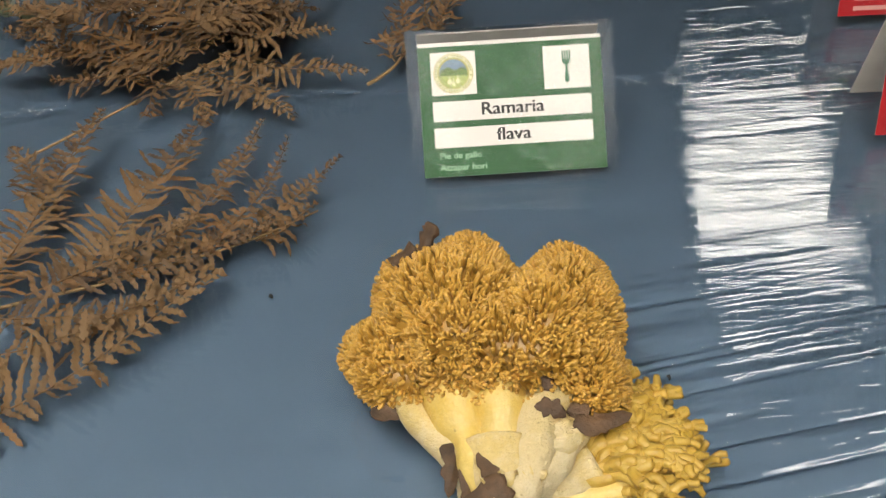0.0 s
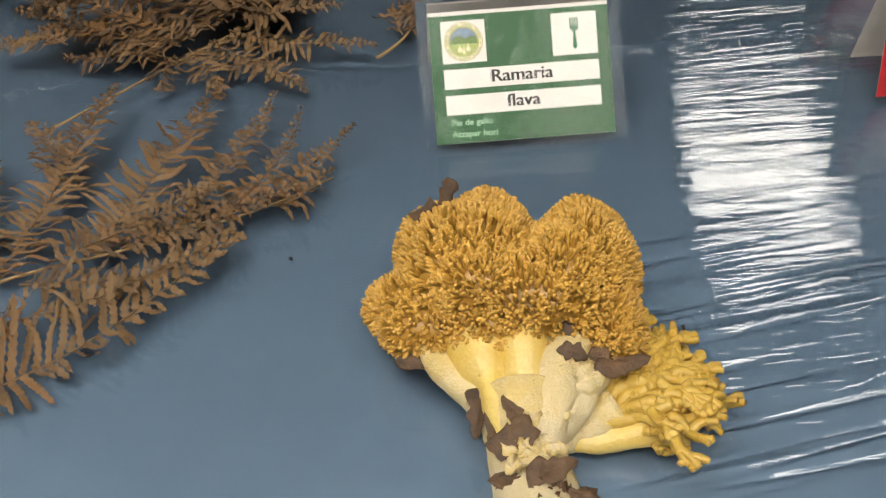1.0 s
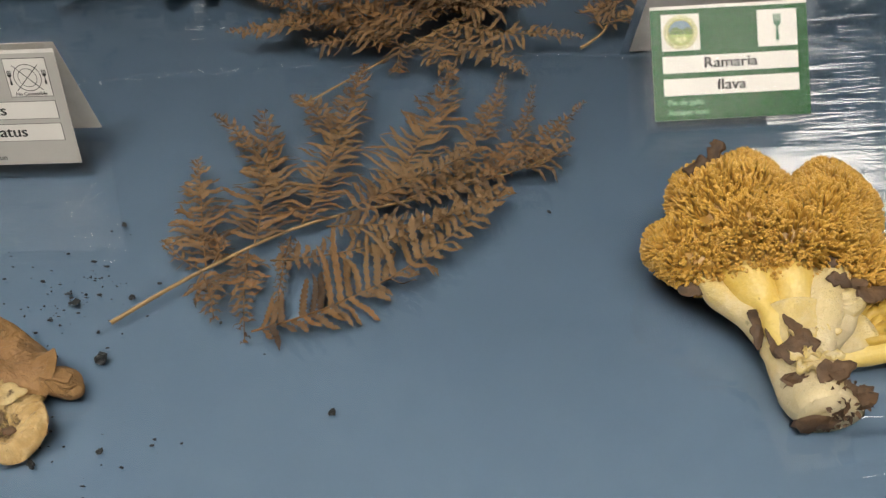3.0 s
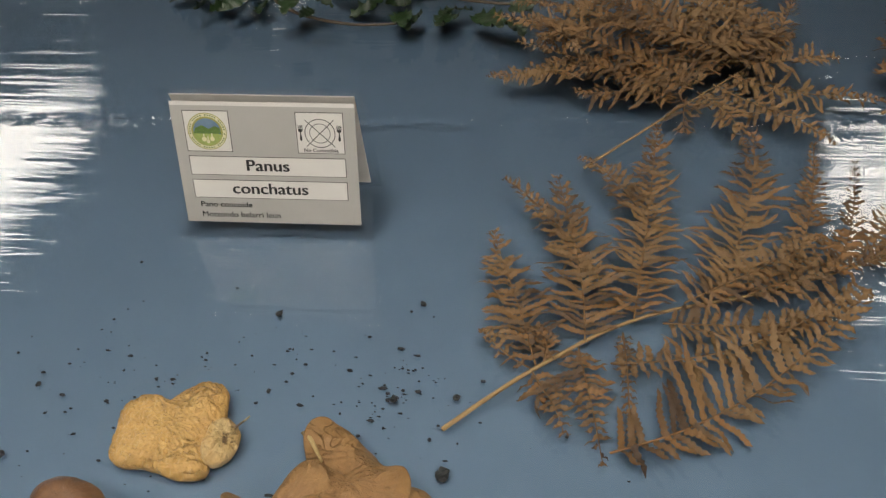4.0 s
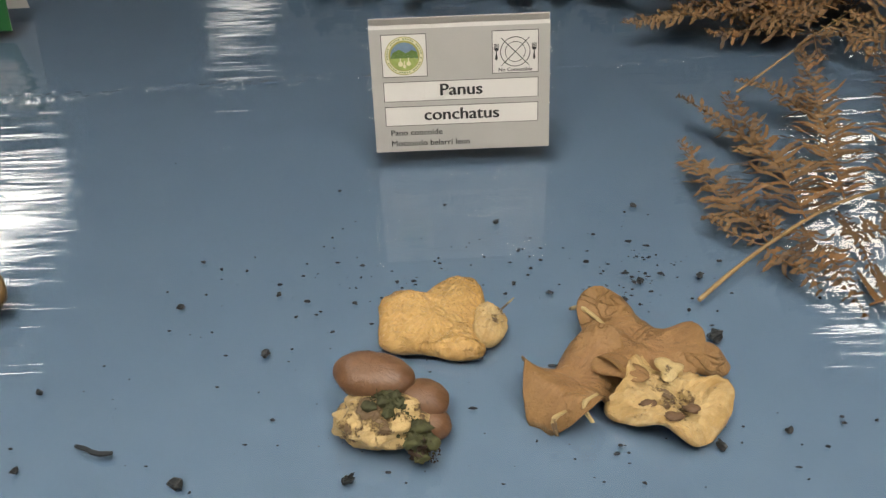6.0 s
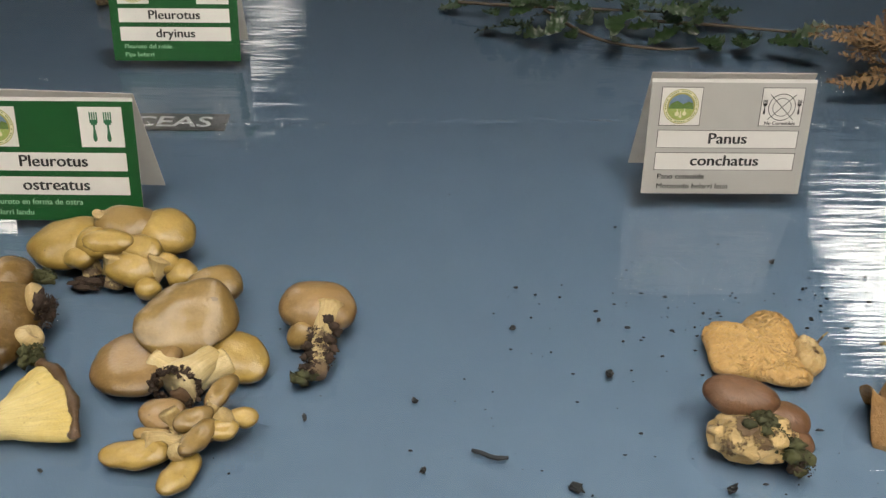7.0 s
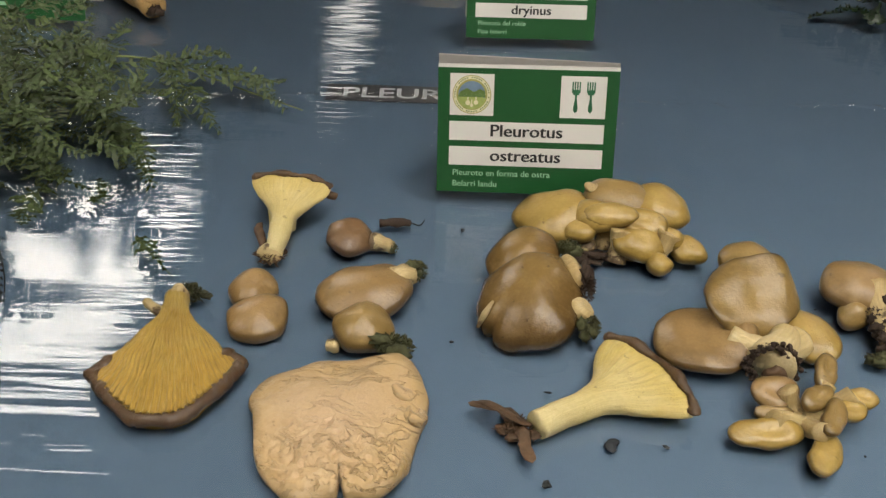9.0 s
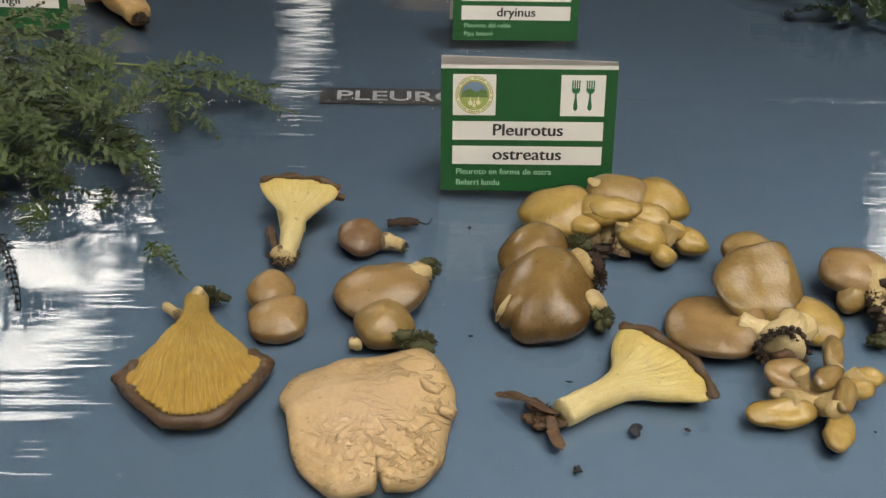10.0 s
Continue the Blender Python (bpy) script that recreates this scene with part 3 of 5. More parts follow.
def fork(cx, cy, s, z, acc=None):
    """A flat fork sign of the height s."""
    a = acc or Acc()
    for n in range(4):
        x = cx + (n - 1.5) * s * 0.075
        a.box(x - s * 0.022, cy + s * 0.22, z, x + s * 0.022, cy + s * 0.5, z + 0.00005)
    a.box(cx - s * 0.135, cy + s * 0.14, z, cx + s * 0.135, cy + s * 0.24, z + 0.00005)
    a.box(cx - s * 0.10, cy + s * 0.08, z, cx + s * 0.10, cy + s * 0.14, z + 0.00005)
    pts = [(-0.035, 0.08), (-0.03, -0.05), (-0.075, -0.36), (-0.06, -0.44), (0, -0.5), (0.06, -0.44), (0.075, -0.36), (0.03, -0.05), (0.035, 0.08)]
    a.f.append(tuple(a.add((cx + x * s, cy + y * s, z + 0.00005)) for x, y in pts))
    return a


def seal(parent, cx, cy, s, z):
    """The round emblem: plain rings, sky, hill and field."""
    part("seal_ring", disc(cx, cy, s, z), "seal_ring", parent, smooth=False)
    part("seal_band", line_ring(cx, cy, s * 0.80, s * 0.16, z + 0.00006), "seal_cream", parent, smooth=False)
    a = Acc()
    for n in range(44):
        t = math.tau * n / 44
        if n % 6:
            x, y = cx + math.cos(t) * s * 0.88, cy + math.sin(t) * s * 0.88
            a.box(x - s * 0.035, y - s * 0.035, z + 0.00007, x + s * 0.035, y + s * 0.035, z + 0.0001)
    part("seal_marks", a, "seal_hill", parent, smooth=False)
    part("seal_line", line_ring(cx, cy, s * 0.74, s * 0.06, z + 0.00007), "seal_ring", parent, smooth=False)
    part("seal_sky", disc(cx, cy, s * 0.70, z + 0.00008), "seal_sky", parent, smooth=False)
    part("seal_field", disc(cx, cy, s * 0.76, z + 0.00012, 30, math.pi * 1.04, math.pi * 1.96), "seal_field", parent, smooth=False)
    a = Acc()
    a.f.append(tuple(a.add((cx + x * s, cy + y * s, z + 0.00016)) for x, y in ((-0.72, -0.12), (0.72, -0.12), (0.66, 0.2), (0.4, 0.3), (0.1, 0.14), (-0.25, 0.34), (-0.6, 0.16))))
    part("seal_hill", a, "seal_hill", parent, smooth=False)
    a = Acc()
    for x, y, r in ((-0.2, -0.42, 0.13), (0.22, -0.40, 0.12), (0.0, -0.55, 0.09)):
        disc(cx + x * s, cy + y * s, r * s, z + 0.0002, 14, acc=a)
        a.box(cx + x * s - 0.03 * s, cy + y * s, z + 0.0002, cx + x * s + 0.03 * s, cy + (y + 0.3) * s, z + 0.00022)
    part("seal_mushrooms", a, "seal_cream", parent, smooth=False)


def name_card(at, yaw, lean, color, first, second, small, sign, label, back=0.062, shift=0.0, roll=0.0, lift=0.0):
    """A laminated card folded like a tent. Its face has u to the right and v up from the lower edge."""
    ob = thing("name_card", (at[0], at[1], 0.0005 + lift + 0.07 * math.sin(radians(roll))), label, "name card", "name cards", yaw)
    W, Ht = 0.159, 0.1185
    face = Matrix.Rotation(radians(90 - lean), 4, "X") @ Matrix.Rotation(radians(roll), 4, "Z")
    x0, g0, g1 = -0.0705, 0.0055, 0.1052
    ink = "pale_green_ink" if color == "green" else "pink_ink" if color == "red" else "ink"

    def on(name, acc, material, lab="", smooth=False):
        return part(name, acc, material, ob, lab, smooth, face)

    on("card_front", rect(x0, g0, x0 + 0.141, g1 + 0.003, 0.0, 0.0005), "paper", "white card core")
    on("printed_face", rect(x0, g0, x0 + 0.141, g1, 0.0003), color, "printed " + color + " face")
    b0, b1 = -0.061, 0.061
    on("logo_box", rect(b0, 0.0680, b0 + 0.0345, 0.1008, 0.0006), "paper")
    seal(on("emblem", rect(b0 + 0.001, 0.0690, b0 + 0.0335, 0.0998, 0.0007, 0.0001), "paper", "round olive and blue emblem"), b0 + 0.0172, 0.0844, 0.0152, 0.00085)
    on("sign_box", rect(b1 - 0.0355, 0.0680, b1, 0.1008, 0.0006), "paper")
    sx, sy = b1 - 0.0178, 0.0844
    if sign == "no":
        s = on("sign", line_ring(sx, sy, 0.0112, 0.0006, 0.0008), "ink", "crossed-out plate sign")
        part("plate_rim", line_ring(sx, sy, 0.0076, 0.0005, 0.0008), "ink", s, smooth=False)
        for sgn in (1, -1):
            c = Acc()
            c.box(-0.0155, -0.0003, 0.0008, 0.0155, 0.0003, 0.00085)
            part("cross_bar", c, "ink", s, smooth=False, m=pose(sx, sy, 0.00005, 0, 0, 45 * sgn))
        for dx in (-0.0148, 0.0148):
            part("fork", fork(sx + dx, sy, 0.013, 0.0008), "ink", s, smooth=False)
        me = letters("No Comestible", 0.0043, 0.0, "CENTER", 1.0, 0.02)
        part("lettering", me, "ink", s, smooth=False, m=pose(sx, 0.0690, 0.0009))
        on("bar_outline", rect(b0 - 0.0005, 0.0476, b1 + 0.0005, 0.0636, 0.0005), "ink")
        on("bar_outline", rect(b0 - 0.0005, 0.0274, b1 + 0.0005, 0.0434, 0.0005), "ink")
        on("box_outline", rect(b0 - 0.0005, 0.0675, b0 + 0.035, 0.1013, 0.0005), "ink")
        on("box_outline", rect(b1 - 0.036, 0.0675, b1 + 0.0005, 0.1013, 0.0005), "ink")
    else:
        a = Acc()
        for n in range(sign):
            fork(sx + (n - (sign - 1) / 2) * 0.0115, sy, 0.0245, 0.0008, a)
        on("sign", a, "dark_green_ink" if color != "red" else "ink", "printed fork sign")
    on("name_bar", rect(b0, 0.0480, b1, 0.0632, 0.0006), "paper")
    on("name_bar", rect(b0, 0.0278, b1, 0.0430, 0.0006), "paper")
    for text, v in ((first, 0.0518), (second, 0.0318)):
        if text:
            part("lettering", letters(text, 0.0136, 0.0, "CENTER", 1.10, 0.024), "ink", ob, "", False, face @ pose(shift, v, 0.0008))
    for text, v in zip(small, (0.0195, 0.0105)):
        if text == "-":
            on("small_print", rect(b0 + 0.004, v, b0 + 0.045, v + 0.004, 0.0007), ink)
        else:
            part("lettering", letters(text, 0.0068, 0.0, "LEFT", 1.04, 0.012), ink, ob, "", False, face @ pose(b0 + 0.003, v, 0.0008))
    # the clear pouch, with its fold along the top, and the back leaf
    a = Acc()
    nu = 24
    rows = []
    for v in (-lift, 0.006, 0.03, 0.06, 0.09, Ht - 0.008, Ht):
        rows.append([a.add((-W / 2 + W * i / nu, v, 0.0014 + 0.0004 * noise.noise(Vector((i * 0.4 + at[0] * 30, v * 60, 1))))) for i in range(nu + 1)])
    a.grid(rows, False)
    on("pouch_front", a, "laminate", "clear glossy laminate", True)
    top = face @ Vector((0, Ht, 0.0))
    deep = top.y + math.sqrt(max(Ht ** 2 - top.z ** 2, 0.0004)) * 0.9 if not back else back
    low = Vector((0, deep, 0.001 - lift))
    out = (low - top).normalized()
    a = Acc()
    rows = [[a.add(top + out * ((low - top).length * v) + Vector((-W / 2 + W * i / 6, 0, 0.0))) for i in range(7)] for v in (0.0, 0.25, 0.5, 0.75, 1.0)]
    a.grid(rows, False)
    part("pouch_back", a, "laminate", ob, "clear glossy laminate")
    a = Acc()
    p0, p1 = top + out * 0.006, low - out * 0.006
    t = Vector((0, 0.0006, 0.0002))
    ids = [a.add(p + o + Vector((x, 0, 0))) for o in (Vector(), -t) for p in (p0, p1) for x in (x0, x0 + 0.141)]
    a.f += [(ids[0], ids[1], ids[3], ids[2]), (ids[4], ids[6], ids[7], ids[5]), (ids[0], ids[2], ids[6], ids[4]), (ids[1], ids[5], ids[7], ids[3]), (ids[0], ids[4], ids[5], ids[1]), (ids[2], ids[3], ids[7], ids[6])]
    part("card_back", a, "thin_paper", ob, "white back leaf", False)
    return ob


name_card((0.061, -0.0065), 1.8, 17, "green", "Pleurotus", "ostreatus", ("Pleuroto en forma de ostra", "Belarri landu"), 2, "green laminated tent card with two forks behind oyster mushrooms", roll=1.7)
name_card((0.056, 0.322), 6.0, 15, "green", "Pleurotus", "dryinus", ("Pleuroto del roble", "Pipa belarri"), 2, "green laminated tent card with two forks at the back")
name_card((-0.507, 0.283), 4.0, 15, "green", "Pleurotus", "eryngii", ("-", "-"), 2, "green laminated tent card behind green fern fronds")
name_card((0.62, 0.091), 5.4, 12, "grey", "Panus", "conchatus", ("Pano concoide", "Motzondo belarri leun"), "no", "grey laminated tent card with a crossed-out plate", lift=0.004)
name_card((1.263, 0.196), 7.9, 40.5, "green", "Ramaria", "flava", ("Pie de gallo", "Atzapar hori"), 1, "green laminated tent card with one fork, leaning far back", back=0.13)
name_card((1.612, 0.262), 6.0, 16, "red", "", "", ("-", "-"), 1, "red laminated tent card beside glossy film ripples")
name_card((1.625, 0.452), 6.0, 16, "red", "", "", ("-", "-"), 1, "red laminated tent card standing at the back")

strip = thing("family_label", (0.002, 0.189), "dark grey paper strip with white capitals under the film", "label", turn=5.0)
part("paper_strip", rect(-0.143, -0.019, 0.143, 0.017, -0.0026, 0.0006), "strip", strip, "dark grey strip", False)
part("lettering", letters("PLEUROTACEAS", 0.0305, 0.014, "CENTER", 1.16), "strip_text", strip, "white capitals", False, pose(0.0, -0.0115, -0.0022))


# ---------------------------------------------------------------- ferns
def leaflet(acc, base, way, up, length, width, seed, droop, curl):
    """A narrow, deeply lobed leaflet with a folded middle."""
    side = way.cross(up).normalized()
    rows = []
    teeth = max(5, min(17, 2 * int(length / 0.0038) + 1))
    for i in range(teeth + 1):
        u = i / teeth
        w = width * (0.85 + 0.55 * u - 0.95 * u * u) * (1.10 if i % 2 else 0.60) if i < teeth else width * 0.12
        bow = curl * length * (0.25 * u * u + 0.35 * u ** 4)
        c = base + way * (length * u * (1 - 0.14 * abs(curl) * u * u)) + side * bow - up * (droop * length * u * u) + up * (0.0012 * math.sin(9 * u + 20 * seed))
        c.z = max(c.z, 0.0012)
        tilt = 0.30 + 0.25 * math.sin(5 * u + 30 * seed)
        rows.append((acc.add(c - side * w + up * w * tilt, u), acc.add(c + way * (0.0005 if i % 2 else 0.0), u), acc.add(c + side * w + up * w * (0.6 - tilt), u)))
    for a, b in zip(rows, rows[1:]):
        acc.f += [(a[0], a[1], b[1], b[0]), (a[1], a[2], b[2], b[1])]


def bend(p0, p1, p2, u):
    return p0 * (1 - u) ** 2 + p1 * 2 * u * (1 - u) + p2 * u * u


def pinna(p0, p1, p2, reach, z, seed, width=0.0025, gap=0.0053, lift=0.0, rib=0.0008, tail=0.18, under=1.0):
    """A side branch of a frond: a thin rib with leaflets along both sides. z: height at its start; lift: rise towards its tip."""
    rnd = random.Random(seed)
    bow = rnd.uniform(0.0, 0.35)
    acc = Acc()
    q = [Vector((p[0], p[1], 0)) for p in (p0, p1, p2)]
    L = (q[1] - q[0]).length + (q[2] - q[1]).length
    n = max(5, int(L / gap))
    at = []
    for i in range(n + 1):
        u = i / n
        c = bend(*q, u)
        c.z = z + lift * u + 0.006 * math.sin(u * 5 + seed) * u + 0.002
        c.z = max(c.z, 0.0015)
        at.append(c)
    tube([tuple(c) for c in at[:: max(1, n // 8)]] + [tuple(at[-1])], [rib * (1 - 0.6 * k / (len(at[:: max(1, n // 8)]))) for k in range(len(at[:: max(1, n // 8)]) + 1)], 5, acc=acc, steps=16)
    for i in range(1, n + 1):
        u = i / n
        d = (at[i] - at[i - 1]).normalized()
        env = (min(1.0, 0.55 + 1.8 * u)) * (1 - (1 - tail) * u ** 1.6)
        for sgn in (-1, 1):
            if rnd.random() < 0.06:
                continue
            ang = radians(rnd.gauss(72 - 20 * u, 5)) * sgn
            way = Matrix.Rotation(ang, 3, "Z") @ d
            way.z += rnd.gauss(0.04, 0.10)
            up = Vector((rnd.gauss(0, 0.2), rnd.gauss(0, 0.2), 1)).normalized()
            leaflet(acc, at[i].copy(), way.normalized(), up, (under if sgn < 0 else 1.0) * reach * env * rnd.uniform(0.75, 1.2), width * min(1.0, 0.35 + reach * env * 40) * rnd.uniform(0.8, 1.2), rnd.random(), rnd.gauss(0.05, 0.18), -sgn * (bow + rnd.gauss(0, 0.14)) + (rnd.choice((-1, 1)) * rnd.uniform(0.5, 1.1) if rnd.random() < 0.10 else 0.0))
    return acc


def frond(name, at, stem, stem_r, branches, leaf, stalk, label, category, seed):
    """A fern frond lying on the table; branches: start, bend, tip, reach, height, lift."""
    ob = thing(name, at, label, category)
    loc = lambda p: (p[0] - at[0], p[1] - at[1])
    part("stem", tube([(p[0] - at[0], p[1] - at[1], p[2]) for p in stem], [stem_r * (1 - 0.65 * i / (len(stem) - 1)) for i in range(len(stem))], 8, seed, 0.2, steps=24), stalk, ob, "bare pale stalk")
    for n, (a, b, c, reach, z, lift) in enumerate(branches):
        part("pinna", pinna(loc(a), loc(b), loc(c), reach * 1.2, z, seed * 31 + n, lift=lift), leaf, ob)
    return ob


rnd = random.Random(17)
flat_fern = frond("dried_fern", (0.95, 0.04), [(0.785, -0.083, 0.003), (0.84, -0.027, 0.007), (0.908, 0.026, 0.010), (1.0, 0.064, 0.012), (1.075, 0.105, 0.012), (1.118, 0.145, 0.008)], 0.0018, [
    ((0.838, -0.028), (0.800, -0.010), (0.800, 0.003), 0.010, 0.005, 0.004),
    ((0.845, -0.022), (0.853, 0.012), (0.808, 0.004), 0.010, 0.006, 0.006),
    ((0.840, -0.025), (0.818, 0.040), (0.797, 0.098), 0.030, 0.006, 0.010),
    ((0.872, 0.000), (0.868, 0.080), (0.842, 0.160), 0.034, 0.008, 0.012),
    ((0.880, 0.06), (0.845, 0.13), (0.80, 0.150), 0.020, 0.010, 0.010),
    ((0.905, 0.024), (0.915, 0.120), (0.921, 0.240), 0.030, 0.010, 0.012),
    ((0.920, 0.12), (0.895, 0.17), (0.858, 0.200), 0.020, 0.012, 0.006),
    ((0.960, 0.050), (1.000, 0.140), (1.004, 0.250), 0.036, 0.010, 0.014),
    ((1.015, 0.070), (1.045, 0.150), (1.054, 0.243), 0.020, 0.011, 0.010),
    ((1.045, 0.088), (1.075, 0.130), (1.082, 0.215), 0.016, 0.011, 0.008),
    ((1.075, 0.105), (1.098, 0.165), (1.128, 0.190), 0.016, 0.010, 0.006),
    ((1.080, 0.108), (1.100, 0.118), (1.118, 0.140), 0.020, 0.008, 0.004),
    ((0.838, -0.030), (0.852, -0.052), (0.862, -0.078), 0.020, 0.005, 0.002),
    ((0.868, -0.005), (0.876, -0.045), (0.888, -0.094), 0.018, 0.006, 0.000),
    ((0.898, 0.012), (0.902, -0.030), (0.906, -0.090), 0.008, 0.007, 0.000),
    ((0.925, 0.022), (0.985, 0.020), (1.030, 0.045), 0.022, 0.010, 0.004),
    ((0.985, 0.055), (1.040, 0.090), (1.095, 0.110), 0.022, 0.014, 0.004),
    ((0.94, 0.04), (1.00, 0.09), (1.04, 0.11), 0.026, 0.014, 0.006),
], "bracken", "straw", "dry brown bracken frond with a straw-coloured stalk lying flat", "fern", 3)
# its lowest side branch: long narrow leaflets up towards the stalk, shorter ones below
part("pinna", pinna((-0.058, -0.128), (0.045, -0.085), (0.113, 0.024), 0.056, 0.004, 305, 0.0030, 0.0078, 0.010, 0.0009, 0.40, 0.5), "bracken", flat_fern)
part("pinna", pinna((-0.060, -0.060), (0.020, -0.050), (0.100, 0.010), 0.026, 0.010, 311, 0.0026, 0.0070, 0.006, 0.0008, 0.4, 0.8), "bracken", flat_fern)

HEAP = []
for n in range(16):
    x, y = rnd.uniform(0.83, 1.05), rnd.uniform(0.30, 0.46)
    t, L = rnd.uniform(0, math.tau), rnd.uniform(0.05, 0.10)
    HEAP.append(((x, y), (x + L * 0.6 * math.cos(t), y + L * 0.6 * math.sin(t)), (x + L * math.cos(t + 0.7), max(0.27, y + L * math.sin(t + 0.7))), rnd.uniform(0.020, 0.032), rnd.uniform(0.010, 0.045), rnd.uniform(-0.01, 0.01)))

frond("dried_fern", (0.96, 0.36), [(0.862, 0.206, 0.003), (0.905, 0.255, 0.006), (0.96, 0.315, 0.012), (1.01, 0.37, 0.016), (1.04, 0.43, 0.016)], 0.0013, [
    ((0.955, 0.310), (0.900, 0.330), (0.790, 0.352), 0.030, 0.022, 0.008),
    ((0.965, 0.320), (0.880, 0.370), (0.765, 0.385), 0.034, 0.022, 0.020),
    ((0.980, 0.335), (0.900, 0.420), (0.780, 0.430), 0.030, 0.024, 0.016),
    ((0.990, 0.345), (0.930, 0.420), (0.870, 0.465), 0.036, 0.026, 0.026),
    ((1.000, 0.360), (0.965, 0.440), (0.925, 0.490), 0.036, 0.026, 0.030),
    ((1.010, 0.370), (1.005, 0.440), (1.000, 0.490), 0.034, 0.026, 0.020),
    ((1.010, 0.380), (1.050, 0.420), (1.060, 0.480), 0.022, 0.024, 0.010),
    ((0.990, 0.345), (1.055, 0.320), (1.128, 0.322), 0.026, 0.018, -0.006),
    ((0.975, 0.330), (1.030, 0.290), (1.075, 0.262), 0.026, 0.016, -0.006),
    ((0.960, 0.315), (0.990, 0.280), (1.000, 0.258), 0.026, 0.016, -0.006),
    ((0.950, 0.305), (0.945, 0.285), (0.948, 0.262), 0.022, 0.016, -0.004),
    ((0.940, 0.300), (0.890, 0.320), (0.850, 0.305), 0.028, 0.018, -0.004),
    ((0.930, 0.330), (0.870, 0.350), (0.820, 0.330), 0.028, 0.020, 0.004),
    ((1.000, 0.350), (0.940, 0.380), (0.860, 0.420), 0.036, 0.034, 0.018),
    ((1.000, 0.360), (1.040, 0.350), (1.090, 0.372), 0.028, 0.028, 0.000),
    ((0.985, 0.34), (1.02, 0.40), (1.05, 0.40), 0.030, 0.034, 0.004),
] + HEAP, "bracken", "straw", "crumpled heap of dry brown bracken behind the flat frond", "fern", 8)

frond("dried_fern", (1.165, 0.40), [(1.128, 0.322, 0.004), (1.15, 0.345, 0.010), (1.165, 0.39, 0.020), (1.18, 0.47, 0.022)], 0.0018, [
    ((1.150, 0.345), (1.130, 0.375), (1.155, 0.395), 0.022, 0.012, 0.012),
    ((1.150, 0.350), (1.190, 0.360), (1.188, 0.390), 0.020, 0.014, 0.012),
    ((1.160, 0.370), (1.140, 0.420), (1.160, 0.440), 0.020, 0.018, 0.016),
    ((1.165, 0.390), (1.200, 0.410), (1.195, 0.450), 0.022, 0.018, 0.014),
    ((1.170, 0.420), (1.160, 0.470), (1.185, 0.500), 0.026, 0.020, 0.012),
], "bracken", "straw", "small curled tip of dry brown bracken", "fern", 12)

rnd = random.Random(61)
HEAP = []
for n in range(84):
    x, y = rnd.uniform(-0.53, -0.275), rnd.uniform(-0.11, 0.08)
    t, L = rnd.uniform(0, math.tau), rnd.uniform(0.04, 0.085)
    z = rnd.uniform(0.004, 0.125) * (0.35 + 0.65 * min(1.0, (-0.25 - x) / 0.10))
    HEAP.append(((x, y), (x + L * 0.6 * math.cos(t), y + L * 0.6 * math.sin(t)), (min(x + L * math.cos(t + 0.5), -0.245), max(-0.13, y + L * math.sin(t + 0.5))), rnd.uniform(0.012, 0.020), z, rnd.uniform(-0.03, 0.03)))

